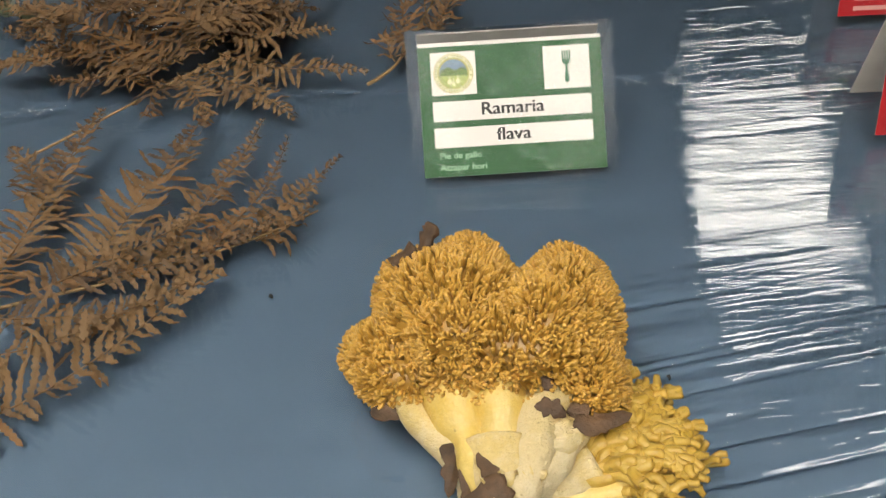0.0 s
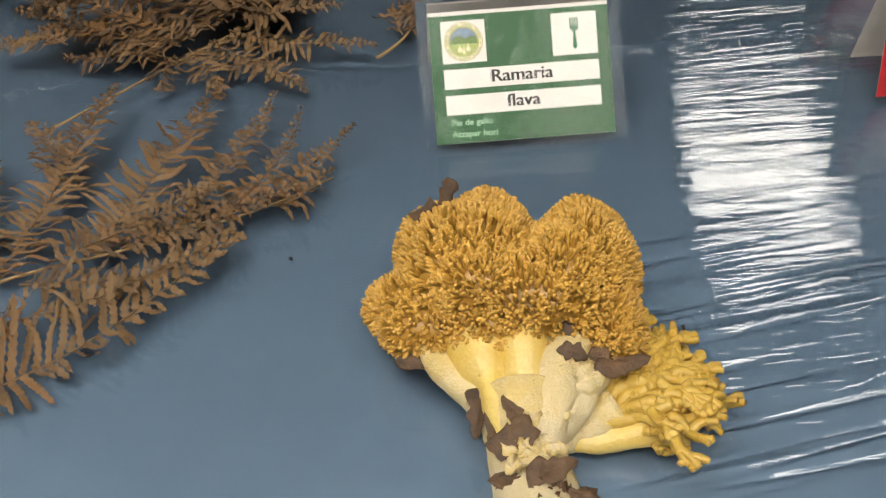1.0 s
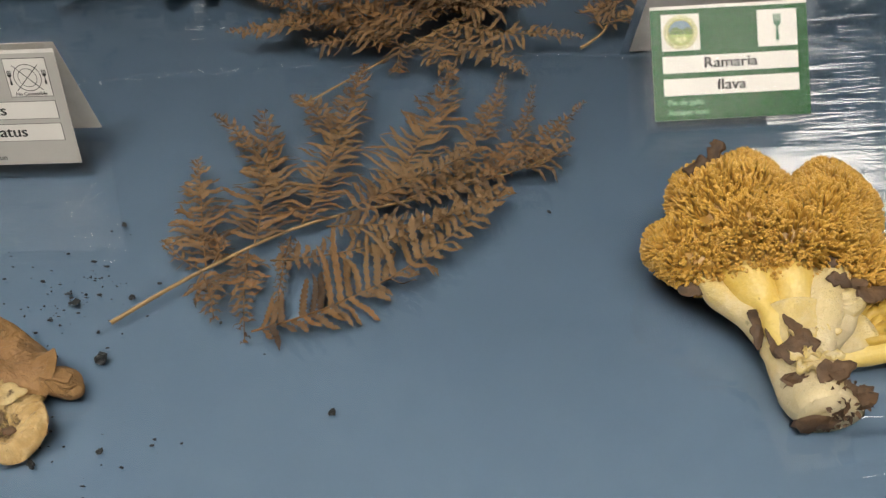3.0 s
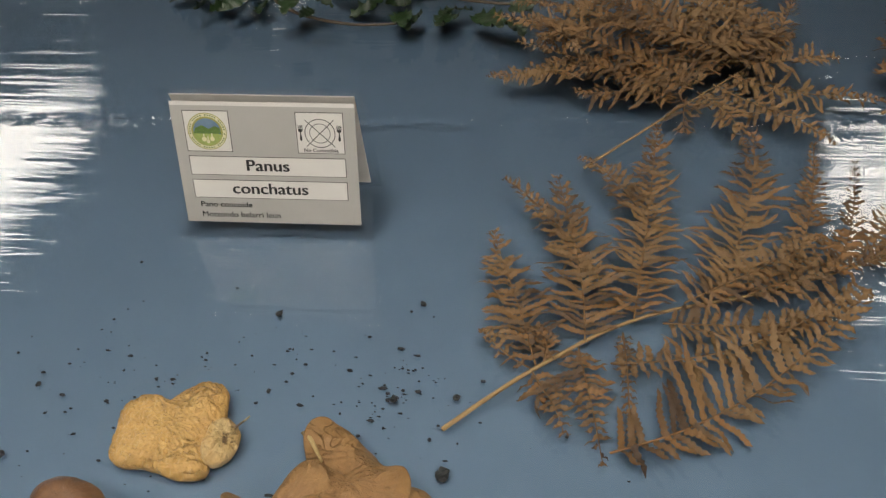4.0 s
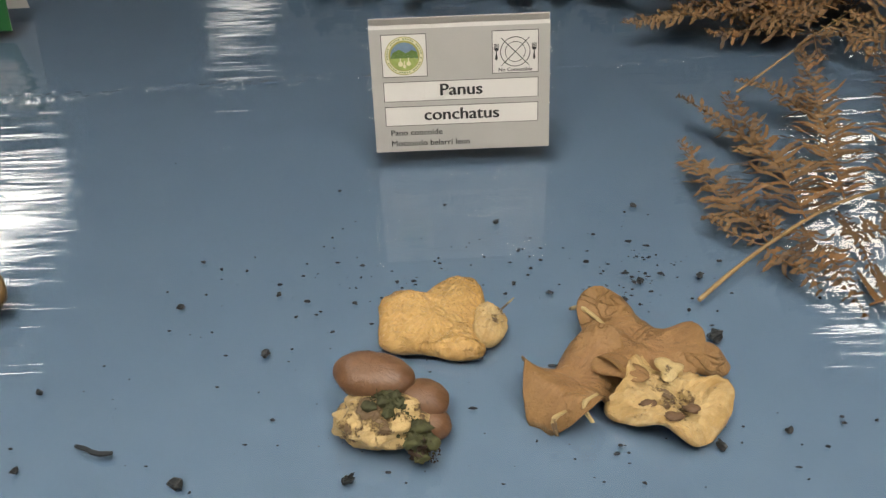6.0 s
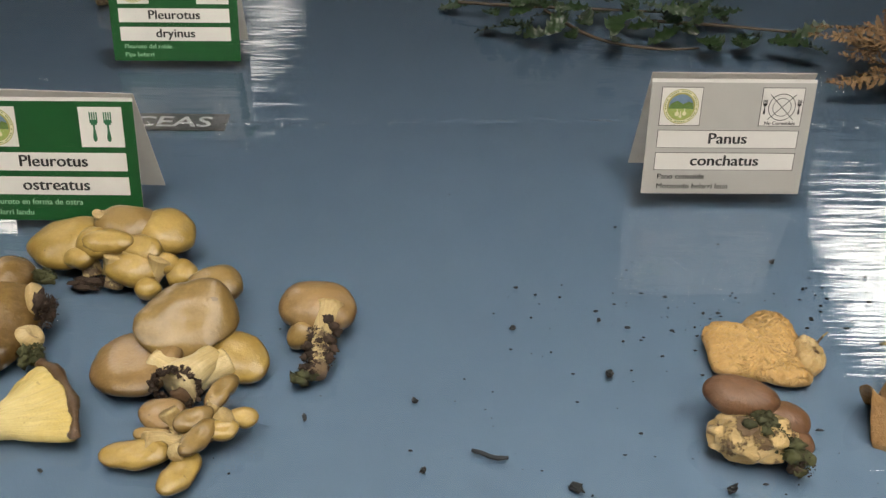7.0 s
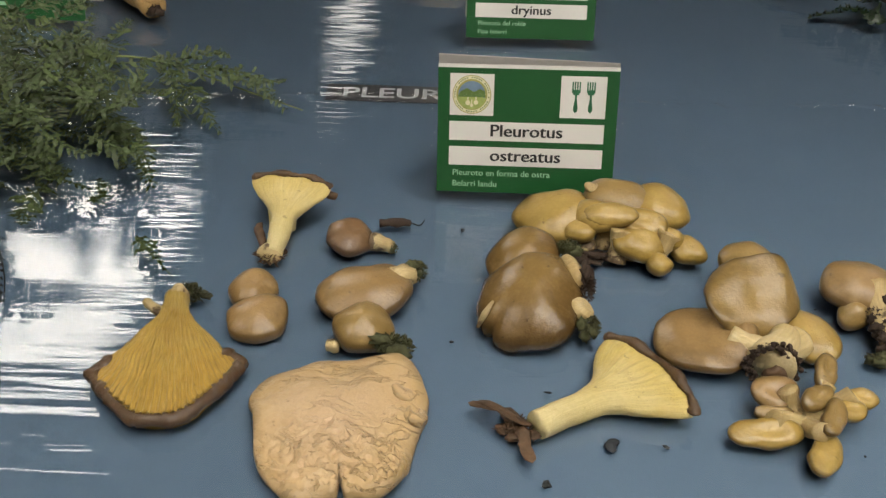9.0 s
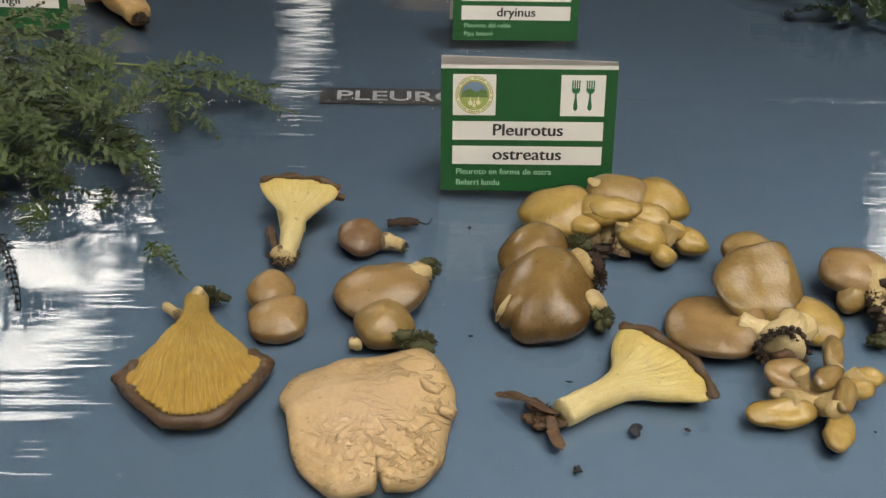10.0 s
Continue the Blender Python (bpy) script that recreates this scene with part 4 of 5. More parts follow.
frond("green_fern", (-0.34, 0.10), [(-0.52, -0.10, 0.02), (-0.43, 0.02, 0.035), (-0.36, 0.10, 0.045), (-0.30, 0.14, 0.035), (-0.20, 0.13, 0.012), (-0.15, 0.115, 0.006)], 0.0018, [
    ((-0.33, 0.120), (-0.26, 0.165), (-0.235, 0.170), 0.020, 0.035, -0.010),
    ((-0.30, 0.135), (-0.22, 0.150), (-0.165, 0.105), 0.022, 0.034, -0.022),
    ((-0.28, 0.130), (-0.245, 0.090), (-0.215, 0.065), 0.018, 0.030, -0.022),
    ((-0.28, 0.135), (-0.255, 0.08), (-0.250, 0.060), 0.016, 0.030, -0.018),
    ((-0.26, 0.140), (-0.20, 0.160), (-0.175, 0.150), 0.018, 0.026, -0.012),
    ((-0.36, 0.100), (-0.300, 0.040), (-0.262, -0.030), 0.022, 0.040, -0.030),
    ((-0.35, 0.060), (-0.270, 0.030), (-0.235, -0.045), 0.022, 0.036, -0.030),
    ((-0.38, 0.080), (-0.340, 0.000), (-0.310, -0.060), 0.028, 0.044, -0.020),
    ((-0.40, 0.060), (-0.380, -0.030), (-0.350, -0.090), 0.028, 0.044, -0.020),
    ((-0.42, 0.040), (-0.420, -0.040), (-0.400, -0.090), 0.028, 0.044, -0.020),
    ((-0.37, 0.090), (-0.390, 0.150), (-0.385, 0.210), 0.028, 0.044, 0.000),
    ((-0.36, 0.100), (-0.350, 0.150), (-0.345, 0.200), 0.028, 0.044, -0.004),
    ((-0.40, 0.060), (-0.440, 0.120), (-0.450, 0.190), 0.028, 0.044, 0.000),
    ((-0.42, 0.040), (-0.480, 0.060), (-0.520, 0.110), 0.028, 0.044, 0.000),
    ((-0.39, 0.080), (-0.350, 0.060), (-0.300, 0.050), 0.028, 0.050, -0.010),
    ((-0.38, 0.100), (-0.330, 0.100), (-0.300, 0.080), 0.026, 0.052, -0.010),
    ((-0.41, 0.090), (-0.380, 0.040), (-0.340, 0.020), 0.028, 0.054, -0.014),
    ((-0.42, 0.110), (-0.400, 0.120), (-0.370, 0.150), 0.028, 0.050, 0.000),
    ((-0.44, 0.070), (-0.410, 0.010), (-0.370, -0.030), 0.028, 0.056, -0.020),
    ((-0.46, 0.100), (-0.430, 0.160), (-0.400, 0.240), 0.030, 0.040, 0.000),
    ((-0.48, 0.150), (-0.460, 0.200), (-0.440, 0.250), 0.030, 0.040, 0.004),
] + HEAP, "green_fern", "green_stem", "heap of limp dark green fern fronds", "fern", 21)

frond("green_fern", (-0.28, -0.16), [(-0.335, -0.115, 0.020), (-0.315, -0.135, 0.014), (-0.295, -0.165, 0.008), (-0.283, -0.190, 0.004)], 0.0009, [
    ((-0.335, -0.115), (-0.310, -0.140), (-0.285, -0.190), 0.007, 0.016, -0.010),
], "grit", "grit", "thin dark dried sprig hanging from the fern heap", "fern sprig", 33)

frond("green_fern", (-0.19, -0.14), [(-0.225, -0.105, 0.004), (-0.205, -0.125, 0.006), (-0.18, -0.150, 0.006)], 0.0008, [
    ((-0.222, -0.108), (-0.205, -0.125), (-0.185, -0.150), 0.010, 0.006, 0.004),
], "green_fern", "green_stem", "tiny green fern sprig beside the yellow fan mushroom", "fern sprig", 35)


# ---------------------------------------------------------------- holly
def holly_leaf(length, seed):
    """A glossy leaf with wavy, spiny edges."""
    acc, rnd = Acc(), random.Random(seed)
    rows = []
    n = 16
    for i in range(n + 1):
        u = i / n
        spine = 1.0 if i % 4 == 2 else 0.58 if i % 4 == 0 else 0.75
        w = length * 0.30 * (math.sin(math.pi * min(1, u * 0.97 + 0.03)) ** 0.7) * spine
        z = 0.05 * length * math.sin(u * 3)
        e = 0.10 * length if i % 4 == 2 else -0.02 * length
        rows.append([acc.add((length * u, -w, z + e)), acc.add((length * u, -w * 0.5, z + 0.02 * length)), acc.add((length * u, 0, z)), acc.add((length * u, w * 0.5, z + 0.02 * length)), acc.add((length * u, w, z + e))])
    acc.grid(rows, False)
    return acc


def holly_sprig(at, twigs, leaves, label, seed):
    ob = thing("holly_sprig", (at[0], at[1] - 0.036), label, "holly")
    rnd = random.Random(seed)
    for pts in twigs:
        part("twig", tube([(p[0] - at[0], p[1] - at[1], p[2]) for p in pts], [0.0022, 0.002, 0.0016, 0.0012][: len(pts)], 7, seed, 0.2, steps=16), "twig", ob)
    for x, y, z, yaw, size in leaves:
        part("leaf", holly_leaf(size, rnd.randint(1, 99)), "holly", ob, m=pose(x - at[0], y - at[1], z, rnd.gauss(0, 22), rnd.gauss(-6, 14), yaw))
    return ob


rnd = random.Random(5)
leaves = []
for n in range(34):
    u = rnd.random()
    leaves.append((0.40 + 0.24 * u + rnd.gauss(0, 0.012), 0.545 - 0.05 * u + rnd.gauss(0, 0.030), rnd.uniform(0.008, 0.045), rnd.uniform(0, 360), rnd.uniform(0.030, 0.048)))
leaves += [(0.372, 0.560, 0.012, 165, 0.042), (0.425, 0.497, 0.010, 190, 0.042), (0.455, 0.490, 0.012, 170, 0.040), (0.555, 0.480, 0.01, 260, 0.03), (0.440, 0.505, 0.010, 250, 0.040), (0.470, 0.490, 0.010, 230, 0.040), (0.50, 0.485, 0.012, 280, 0.036)]
holly_sprig((0.50, 0.52), [[(0.36, 0.565, 0.012), (0.45, 0.54, 0.02), (0.55, 0.53, 0.024), (0.64, 0.54, 0.02)], [(0.47, 0.53, 0.02), (0.53, 0.478, 0.008), (0.60, 0.462, 0.004), (0.655, 0.470, 0.004)]], leaves, "dark green spiny holly sprig on a thin twig", 5)
leaves = []
for n in range(16):
    u = rnd.random()
    leaves.append((0.64 + 0.12 * u + rnd.gauss(0, 0.012), 0.54 - 0.03 * u + rnd.gauss(0, 0.03), rnd.uniform(0.008, 0.04), rnd.uniform(0, 360), rnd.uniform(0.032, 0.048)))
leaves += [(0.655, 0.475, 0.014, 285, 0.045), (0.675, 0.48, 0.012, 265, 0.045), (0.735, 0.475, 0.016, 310, 0.055), (0.715, 0.478, 0.014, 250, 0.045), (0.765, 0.47, 0.016, 300, 0.050)]
holly_sprig((0.70, 0.52), [[(0.60, 0.53, 0.012), (0.68, 0.51, 0.018), (0.76, 0.50, 0.018), (0.80, 0.52, 0.012)]], leaves, "bright and dark green holly sprig beside dry bracken", 9)


# ---------------------------------------------------------------- mushrooms
def at_(x, y, z, yaw=0, tx=0, ty=0):
    return pose(x, y, z, tx, ty, yaw)


OYSTERS = "oyster mushrooms in front of the card"


def mushroom(at, label, group="", category="mushroom", name="mushroom"):
    return thing(name, at, label, category, group)


# broad pale cap with a split margin
ob = mushroom((-0.042, -0.272), "broad flat pale oyster cap with cracked skin and split margin", OYSTERS)
part("cap", cap([0.049, 0.053, 0.057, 0.063, 0.062, 0.056, 0.054, 0.057, 0.062, 0.061, 0.052, 0.048, 0.048, 0.052, 0.054, 0.052, 0.050, 0.054, 0.052, 0.050], 0.0125, 0.008, at_(0.0055, -0.0045, 0.0085), 4, 0.003, 0.0, 2.6, None, (radians(283), 0.26, 0.03), 0.0050, 150, 40, 0.002, 1.5, True), "oyster_pale", ob)
part("stalk_stub", cap([0.012, 0.009, 0.007, 0.010, 0.013, 0.010], 0.005, 0.006, at_(0.040, 0.030, 0.011, 40, -6, 22), 6, 0.004, 0.003), "oyster_pale", ob, "torn stalk stub")
part("frill", cap([0.008, 0.006, 0.008, 0.012, 0.008, 0.006], 0.004, 0.004, at_(0.050, 0.010, 0.009, 80, 0, 24), 7, 0.004, 0.003), "oyster_pale", ob)

# yellow fan, gills up, brown rolled rim
ob = mushroom((-0.166, -0.178), "golden fan mushroom with raised gills and a rolled brown rim", OYSTERS)
acc, rim = spray(0.066, 0.0075, 0.045, 0.009, 0.008, 0.046, 64, 2, 0.06, 300, 44, -0.002, True, 0.86, 0.17)
turn = Matrix.Rotation(radians(193), 4, "Z")
part("gill_fan", acc, "gill_gold", ob, "golden ridged gills", m=turn)
part("rim", tube([(p.x, p.y, 0.004 + p.z * 0.35) for p in rim[::4]], [0.0046 + 0.0006 * math.sin(n * 0.9) for n in range(len(rim[::4]))], 10, 5, 0.35, steps=70), "rim", ob, "rolled brown rim", m=turn)
for p in (rim[0], rim[-1]):
    part("rim_end", lump((p.x * 0.97, p.y + 0.001, 0.0062), (0.0058, 0.0080, 0.0062), 5, 0.3, None, 16, 10), "rim", ob, m=turn)
part("stalk_end", lump((0.0, 0.002, 0.010), (0.007, 0.008, 0.009), 4, 0.3), "cream", ob, "blunt cream stalk end")
part("side_stub", tube([(-0.006, -0.012, 0.006), (-0.016, -0.006, 0.007), (-0.021, -0.003, 0.008)], [0.004, 0.0035, 0.003], 8, 3, 0.3), "cream", ob)
part("moss", tuft((0.004, 0.010, 0.007), (0.010, 0.006, 0.006), 120, 0.009, 8), "moss", ob, "green moss tuft")

# small fan mushroom standing on its stalk
ob = mushroom((-0.117, -0.112), "small cream fan mushroom with a thin dark rim and rooty stalk", OYSTERS)
acc, rim = spray(0.068, 0.0075, 0.031, 0.0075, 0.006, 0.007, 40, 5, 0.42, 110, 34, -0.004, ridge=0.06)
lean = Matrix.Rotation(radians(17), 4, "X") @ Matrix.Rotation(radians(-2), 4, "Z")
part("gill_fan", acc, "yellow_stem", ob, "pale ridged gills", m=lean)
part("rim", tube([tuple(p + Vector((0, 0.0005, 0.0005))) for p in rim[::3]], [0.0022 + 0.0010 * math.sin(n * 1.3 + 1) for n in range(len(rim[::3]))], 8, 6, 0.4, steps=60), "rim", ob, "thin dark rim", m=lean)
part("rim_lobe", tube([(0.021, 0.068, 0.022), (0.028, 0.063, 0.020), (0.034, 0.064, 0.018)], [0.003, 0.0036, 0.0026], 8, 7, 0.3), "rim", ob)
part("rim_support", tube([(-0.004, 0.040, 0.0), (-0.004, 0.046, 0.018)], [0.010, 0.012], 10, 3, 0.2), "yellow_stem", ob)
part("root_tuft", tuft((-0.002, -0.003, 0.005), (0.011, 0.008, 0.005), 50, 0.010, 11), "bark", ob, "shaggy brown roots")
part("root_skin", lump((-0.003, 0.0, 0.007), (0.010, 0.009, 0.007), 5, 0.5), "cream", ob)
part("twig", tube([(-0.008, 0.004, 0.006), (-0.016, 0.018, 0.012), (-0.018, 0.030, 0.010)], [0.003, 0.0035, 0.0016], 7, 9, 0.5), "bark", ob)

# tiny brown cap on its side, and a dark scrap of bark
ob = mushroom((-0.060, -0.086), "tiny rosy brown mushroom lying on its side", OYSTERS)
part("cap", cap([0.019, 0.018, 0.017, 0.019, 0.021, 0.018], 0.012, 0.006, at_(-0.004, 0.0, 0.0105, 20, 8, 14), 11, 0.0015, 0.003), "oyster_umber", ob)
part("stalk", tube([(0.010, -0.002, 0.007), (0.020, -0.003, 0.006), (0.027, -0.006, 0.006)], [0.0075, 0.006, 0.005], 12, 3, 0.3), "cream", ob)
part("moss", tuft((0.027, -0.006, 0.005), (0.004, 0.004, 0.004), 30, 0.004, 6), "moss", ob)
ob = mushroom((-0.034, -0.058), "small dark scrap of bark with a bent end", "", "bark scrap", "bark_scrap")
part("scrap", tube([(-0.014, -0.002, 0.004), (0.0, 0.001, 0.005), (0.010, 0.003, 0.004)], [0.0045, 0.005, 0.003], 8, 4, 0.6, flat=0.6), "soil", ob)
part("hair", tube([(0.010, 0.003, 0.004), (0.017, 0.002, 0.003), (0.020, 0.009, 0.004)], [0.0007, 0.0006, 0.0004], 5, 4, 0.0), "speck", ob)

# two round caps grown together
ob = mushroom((-0.112, -0.175), "pair of round brown caps grown together", OYSTERS)
part("cap", cap([0.021, 0.022, 0.019, 0.020, 0.019, 0.020, 0.019, 0.021], 0.012, 0.008, at_(0.002, -0.012, 0.008, 10, 4, 0), 14, 0.003), "oyster_rose", ob)
part("cap", cap([0.018, 0.018, 0.016, 0.017, 0.018, 0.016], 0.011, 0.008, at_(-0.007, 0.017, 0.011, 30, 6, 0), 15, 0.003, 0.003), "oyster_rose", ob)

# oyster with a small cap below, moss at both ends
ob = mushroom((-0.040, -0.165), "rosy tan oyster cap with a smaller cap and mossy ends", OYSTERS)
part("cap", cap([0.034, 0.030, 0.026, 0.027, 0.034, 0.034, 0.028, 0.027, 0.030], 0.014, 0.008, at_(-0.003, 0.010, 0.014, 8, 4, -8), 17, 0.003), "oyster_rose", ob)
part("cap", cap([0.021, 0.020, 0.018, 0.019, 0.020, 0.019, 0.020], 0.013, 0.009, at_(0.003, -0.026, 0.014, 30, 10, 0), 18, 0.002), "oyster", ob)
part("stalk", tube([(0.016, 0.020, 0.015), (0.024, 0.030, 0.014), (0.028, 0.036, 0.010)], [0.010, 0.008, 0.006], 10, 5, 0.3), "cream", ob)
part("moss", tuft((0.029, 0.035, 0.014), (0.009, 0.008, 0.008), 110, 0.005, 12), "moss", ob)
part("moss", tuft((0.026, -0.040, 0.010), (0.013, 0.009, 0.007), 190, 0.006, 13), "moss", ob, "dark green moss tuft")
part("stub", lump((-0.014, -0.040, 0.005), (0.005, 0.004, 0.005), 6, 0.5), "cream", ob)

# large dark cap
ob = mushroom((0.075, -0.140), "large dark brown folded oyster cap with moss along one edge", OYSTERS)
part("cap", cap([0.034, 0.036, 0.040, 0.043, 0.038, 0.036, 0.035, 0.040, 0.045, 0.046, 0.042, 0.036], 0.026, 0.012, at_(-0.004, -0.008, 0.016, 0, 6, -6), 21, 0.003, 0.0, 2.4, None, (radians(232), 0.10, 0.05)), "oyster_dark", ob)
part("cap", cap([0.026, 0.026, 0.024, 0.026, 0.028, 0.026], 0.018, 0.012, at_(-0.012, 0.027, 0.024, 20, 4, -14), 22, 0.002), "oyster_dark", ob)
part("torn_flesh", cap([0.007, 0.009, 0.014, 0.012, 0.010, 0.012, 0.018, 0.012], 0.006, 0.006, at_(0.026, 0.014, 0.026, 10, 0, 55), 23, 0.003, 0.002), "cream", ob, "torn cream flesh")
part("torn_flesh", cap([0.008, 0.010, 0.012, 0.009], 0.006, 0.006, at_(0.030, -0.018, 0.014, 10, 0, 45), 24, 0.003, 0.002), "cream", ob, "torn cream flesh")
part("moss", tuft((0.020, 0.034, 0.028), (0.010, 0.007, 0.006), 130, 0.004, 15), "moss", ob)
part("moss", tuft((0.033, 0.004, 0.020), (0.006, 0.014, 0.012), 120, 0.006, 16), "soil", ob, "dark soil crust")
part("moss", tuft((0.036, -0.028, 0.010), (0.007, 0.009, 0.007), 130, 0.005, 17), "moss", ob)
part("slit", tube([(-0.038, -0.040, 0.010), (-0.034, -0.035, 0.018), (-0.029, -0.029, 0.025)], [0.0010, 0.0024, 0.0008], 8, 3, 0.1), "cream", ob, "pale split in the skin")

# crowded cluster under the card
ob = mushroom((0.125, -0.058), "crowded cluster of golden tan oyster caps", OYSTERS)
for n, (x, y, z, rx, ry, h, yaw, tx, ty) in enumerate((
    (-0.040, 0.008, 0.020, 0.031, 0.026, 0.016, 0, 14, -10), (0.008, 0.020, 0.030, 0.027, 0.020, 0.016, 0, 16, 0), (0.040, 0.018, 0.028, 0.023, 0.022, 0.015, -20, 12, 14),
    (-0.012, -0.002, 0.028, 0.018, 0.012, 0.009, -30, 24, 0), (0.002, -0.004, 0.032, 0.021, 0.010, 0.007, 0, 26, 0), (0.026, -0.004, 0.026, 0.018, 0.012, 0.008, -20, 24, 6),
    (0.024, -0.018, 0.018, 0.020, 0.015, 0.010, 12, 24, 4), (0.046, -0.010, 0.018, 0.012, 0.009, 0.008, -10, 20, 10), (0.060, -0.014, 0.013, 0.013, 0.011, 0.008, -30, 14, 20),
    (0.038, -0.030, 0.010, 0.010, 0.009, 0.008, 0, 14, 6), (-0.022, -0.010, 0.020, 0.014, 0.010, 0.008, -20, 24, 0))):
    rad = [(rx * ry) / math.hypot(ry * math.cos(a), rx * math.sin(a)) * (1 + 0.06 * math.sin(2.7 * a + n)) for a in [math.tau * i / 8 for i in range(8)]]
    part("cap", cap(rad, h * 0.85, 0.006, at_(x, y, z, yaw, tx, ty), 30 + n, 0.0018, 0.001, 2.6, seg=44, rings=12), "oyster_gold" if n != 1 else "oyster", ob)
for n, (x, y) in enumerate(((-0.02, -0.004), (0.0, 0.0), (0.02, -0.01), (0.036, -0.006), (0.01, -0.016), (0.044, -0.016))):
    part("stalk", tube([(x * 0.7, y - 0.006, 0.001), (x * 0.9, y, 0.012), (x, y + 0.004, 0.024)], [0.008, 0.007, 0.009], 10, n, 0.25), "cream", ob)
part("soil", tuft((-0.005, -0.022, 0.004), (0.022, 0.007, 0.004), 60, 0.004, 19), "soil", ob)
part("scar", cap([0.006, 0.003, 0.007, 0.004], 0.002, 0.002, at_(-0.012, 0.022, 0.040, 10, 16, 0), 3, 0.002), "cream", ob, "pale torn patch")

# long trumpet on its side
ob = mushroom((0.078, -0.262), "pale yellow trumpet oyster with a dark rim lying sideways", OYSTERS)
acc, rim = spray(0.084, 0.0088, 0.040, 0.0092, 0.010, 0.008, 40, 9, 0.48, 120, 40, 0.002, ridge=0.06)
lay = Matrix.Rotation(radians(-52), 4, "Z")
part("gill_fan", acc, "yellow_stem", ob, "pale yellow ridged gills", m=lay)
part("rim", tube([tuple(p + Vector((0, 0.001, 0.0005))) for p in rim[::3]], [0.0030 + 0.0010 * math.sin(n * 1.1) for n in range(len(rim[::3]))], 10, 5, 0.3, steps=60), "rim", ob, "dark brown rim", m=lay)
part("litter", tuft((-0.012, 0.002, 0.004), (0.011, 0.008, 0.004), 30, 0.008, 23), "bark", ob, "brown leaf litter")
for n, (x, y, yaw, L) in enumerate(((-0.018, 0.008, 150, 0.026), (-0.030, 0.012, 165, 0.014), (-0.006, -0.012, 285, 0.018), (-0.014, 0.006, 120, 0.022))):
    part("leaf_scrap", cap([L * 0.75, L * 0.25, L * 0.2, L * 0.3, L * 0.65, L * 0.2, L * 0.22, L * 0.28], 0.001, 0.0008, at_(x, y, 0.010 - 0.0015 * n, yaw, 24 - 16 * n, 10), n, 0.003, seg=20, rings=5), "bark", ob, "curled brown leaf scrap")

# group of three with a mossy foot
ob = mushroom((0.222, -0.150), "three oyster caps on one pale stalk with a mossy cut foot", OYSTERS)
part("cap", cap([0.033, 0.032, 0.029, 0.029, 0.033, 0.031, 0.029, 0.030], 0.009, 0.006, at_(-0.038, -0.023, 0.013, -25, 10, -8), 41, 0.003, 0.002, 2.8), "oyster_rose", ob)
part("cap", cap([0.036, 0.034, 0.030, 0.029, 0.034, 0.033, 0.027, 0.027], 0.0065, 0.005, at_(-0.007, 0.000, 0.032, 18, 36, 4), 42, 0.003, 0.0034, 4.0, seg=72, rings=20, edge_wave=0.004), "oyster", ob)
part("cap", cap([0.024, 0.020, 0.017, 0.018, 0.022, 0.018, 0.016, 0.020], 0.007, 0.006, at_(0.030, -0.010, 0.014, -35, 12, 14), 43, 0.002, 0.002, 2.8), "oyster_gold", ob)
part("cap", cap([0.020, 0.018, 0.018, 0.020, 0.019, 0.018], 0.010, 0.007, at_(-0.002, 0.050, 0.026, 0, 10, 0), 44, 0.002), "oyster", ob)
part("stalk", tube([(-0.001, -0.047, 0.017), (0.003, -0.037, 0.017), (0.010, -0.027, 0.018), (0.014, -0.018, 0.014)], [0.0160, 0.013, 0.010, 0.010], 20, 6, 0.18, steps=14), "cream_clean", ob, "pale cream stalk")
part("stalk", tube([(0.000, -0.036, 0.012), (-0.012, -0.030, 0.015), (-0.024, -0.025, 0.018)], [0.011, 0.009, 0.007], 12, 7, 0.2), "cream_clean", ob)
part("stalk", tube([(0.004, -0.034, 0.010), (0.024, -0.016, 0.012)], [0.010, 0.011], 12, 8, 0.2), "cream_clean", ob)
part("stalk", tube([(0.004, 0.020, 0.010), (0.002, 0.036, 0.014), (-0.001, 0.048, 0.022)], [0.010, 0.010, 0.010], 12, 8, 0.2), "cream_clean", ob)
a = Acc()
for n in range(17):
    t = math.tau * n / 17
    tuft((-0.001 + 0.0145 * math.cos(t), -0.0495 + 0.002 * math.sin(t), 0.018 + 0.0135 * math.sin(t)), (0.0030, 0.0026, 0.0028), 12, 0.003, 50 + n, a)
part("moss", a, "soil", ob, "ring of dark moss")
part("soil_plug", lump((0.003, -0.050, 0.011), (0.008, 0.003, 0.006), 4, 0.6), "bark", ob)

# single oyster with a dark mossy stalk
ob = mushroom((0.304, -0.118), "single tan oyster on a dark mossy stalk", OYSTERS)
part("cap", cap([0.028, 0.026, 0.023, 0.024, 0.028, 0.025, 0.022, 0.024], 0.013, 0.008, at_(-0.007, 0.008, 0.020, -10, 14, 6), 51, 0.002), "oyster_rose", ob)
part("lobe", cap([0.012, 0.010, 0.010, 0.012, 0.010], 0.008, 0.006, at_(-0.014, -0.012, 0.013, 0, 14, -10), 52, 0.002), "oyster", ob)
part("stalk", tube([(0.004, -0.052, 0.009), (0.002, -0.030, 0.011), (0.0, -0.008, 0.015), (0.0, 0.006, 0.020)], [0.007, 0.007, 0.008, 0.012], 12, 9, 0.3), "cream", ob)
a = Acc()
for n in range(9):
    tuft((0.002 + 0.006 * math.sin(n * 2.3), -0.008 - 0.0052 * n, 0.017 - 0.0008 * n), (0.007, 0.006, 0.006), 30, 0.004, 70 + n, a)
part("moss", a, "soil", ob, "dark brown moss")
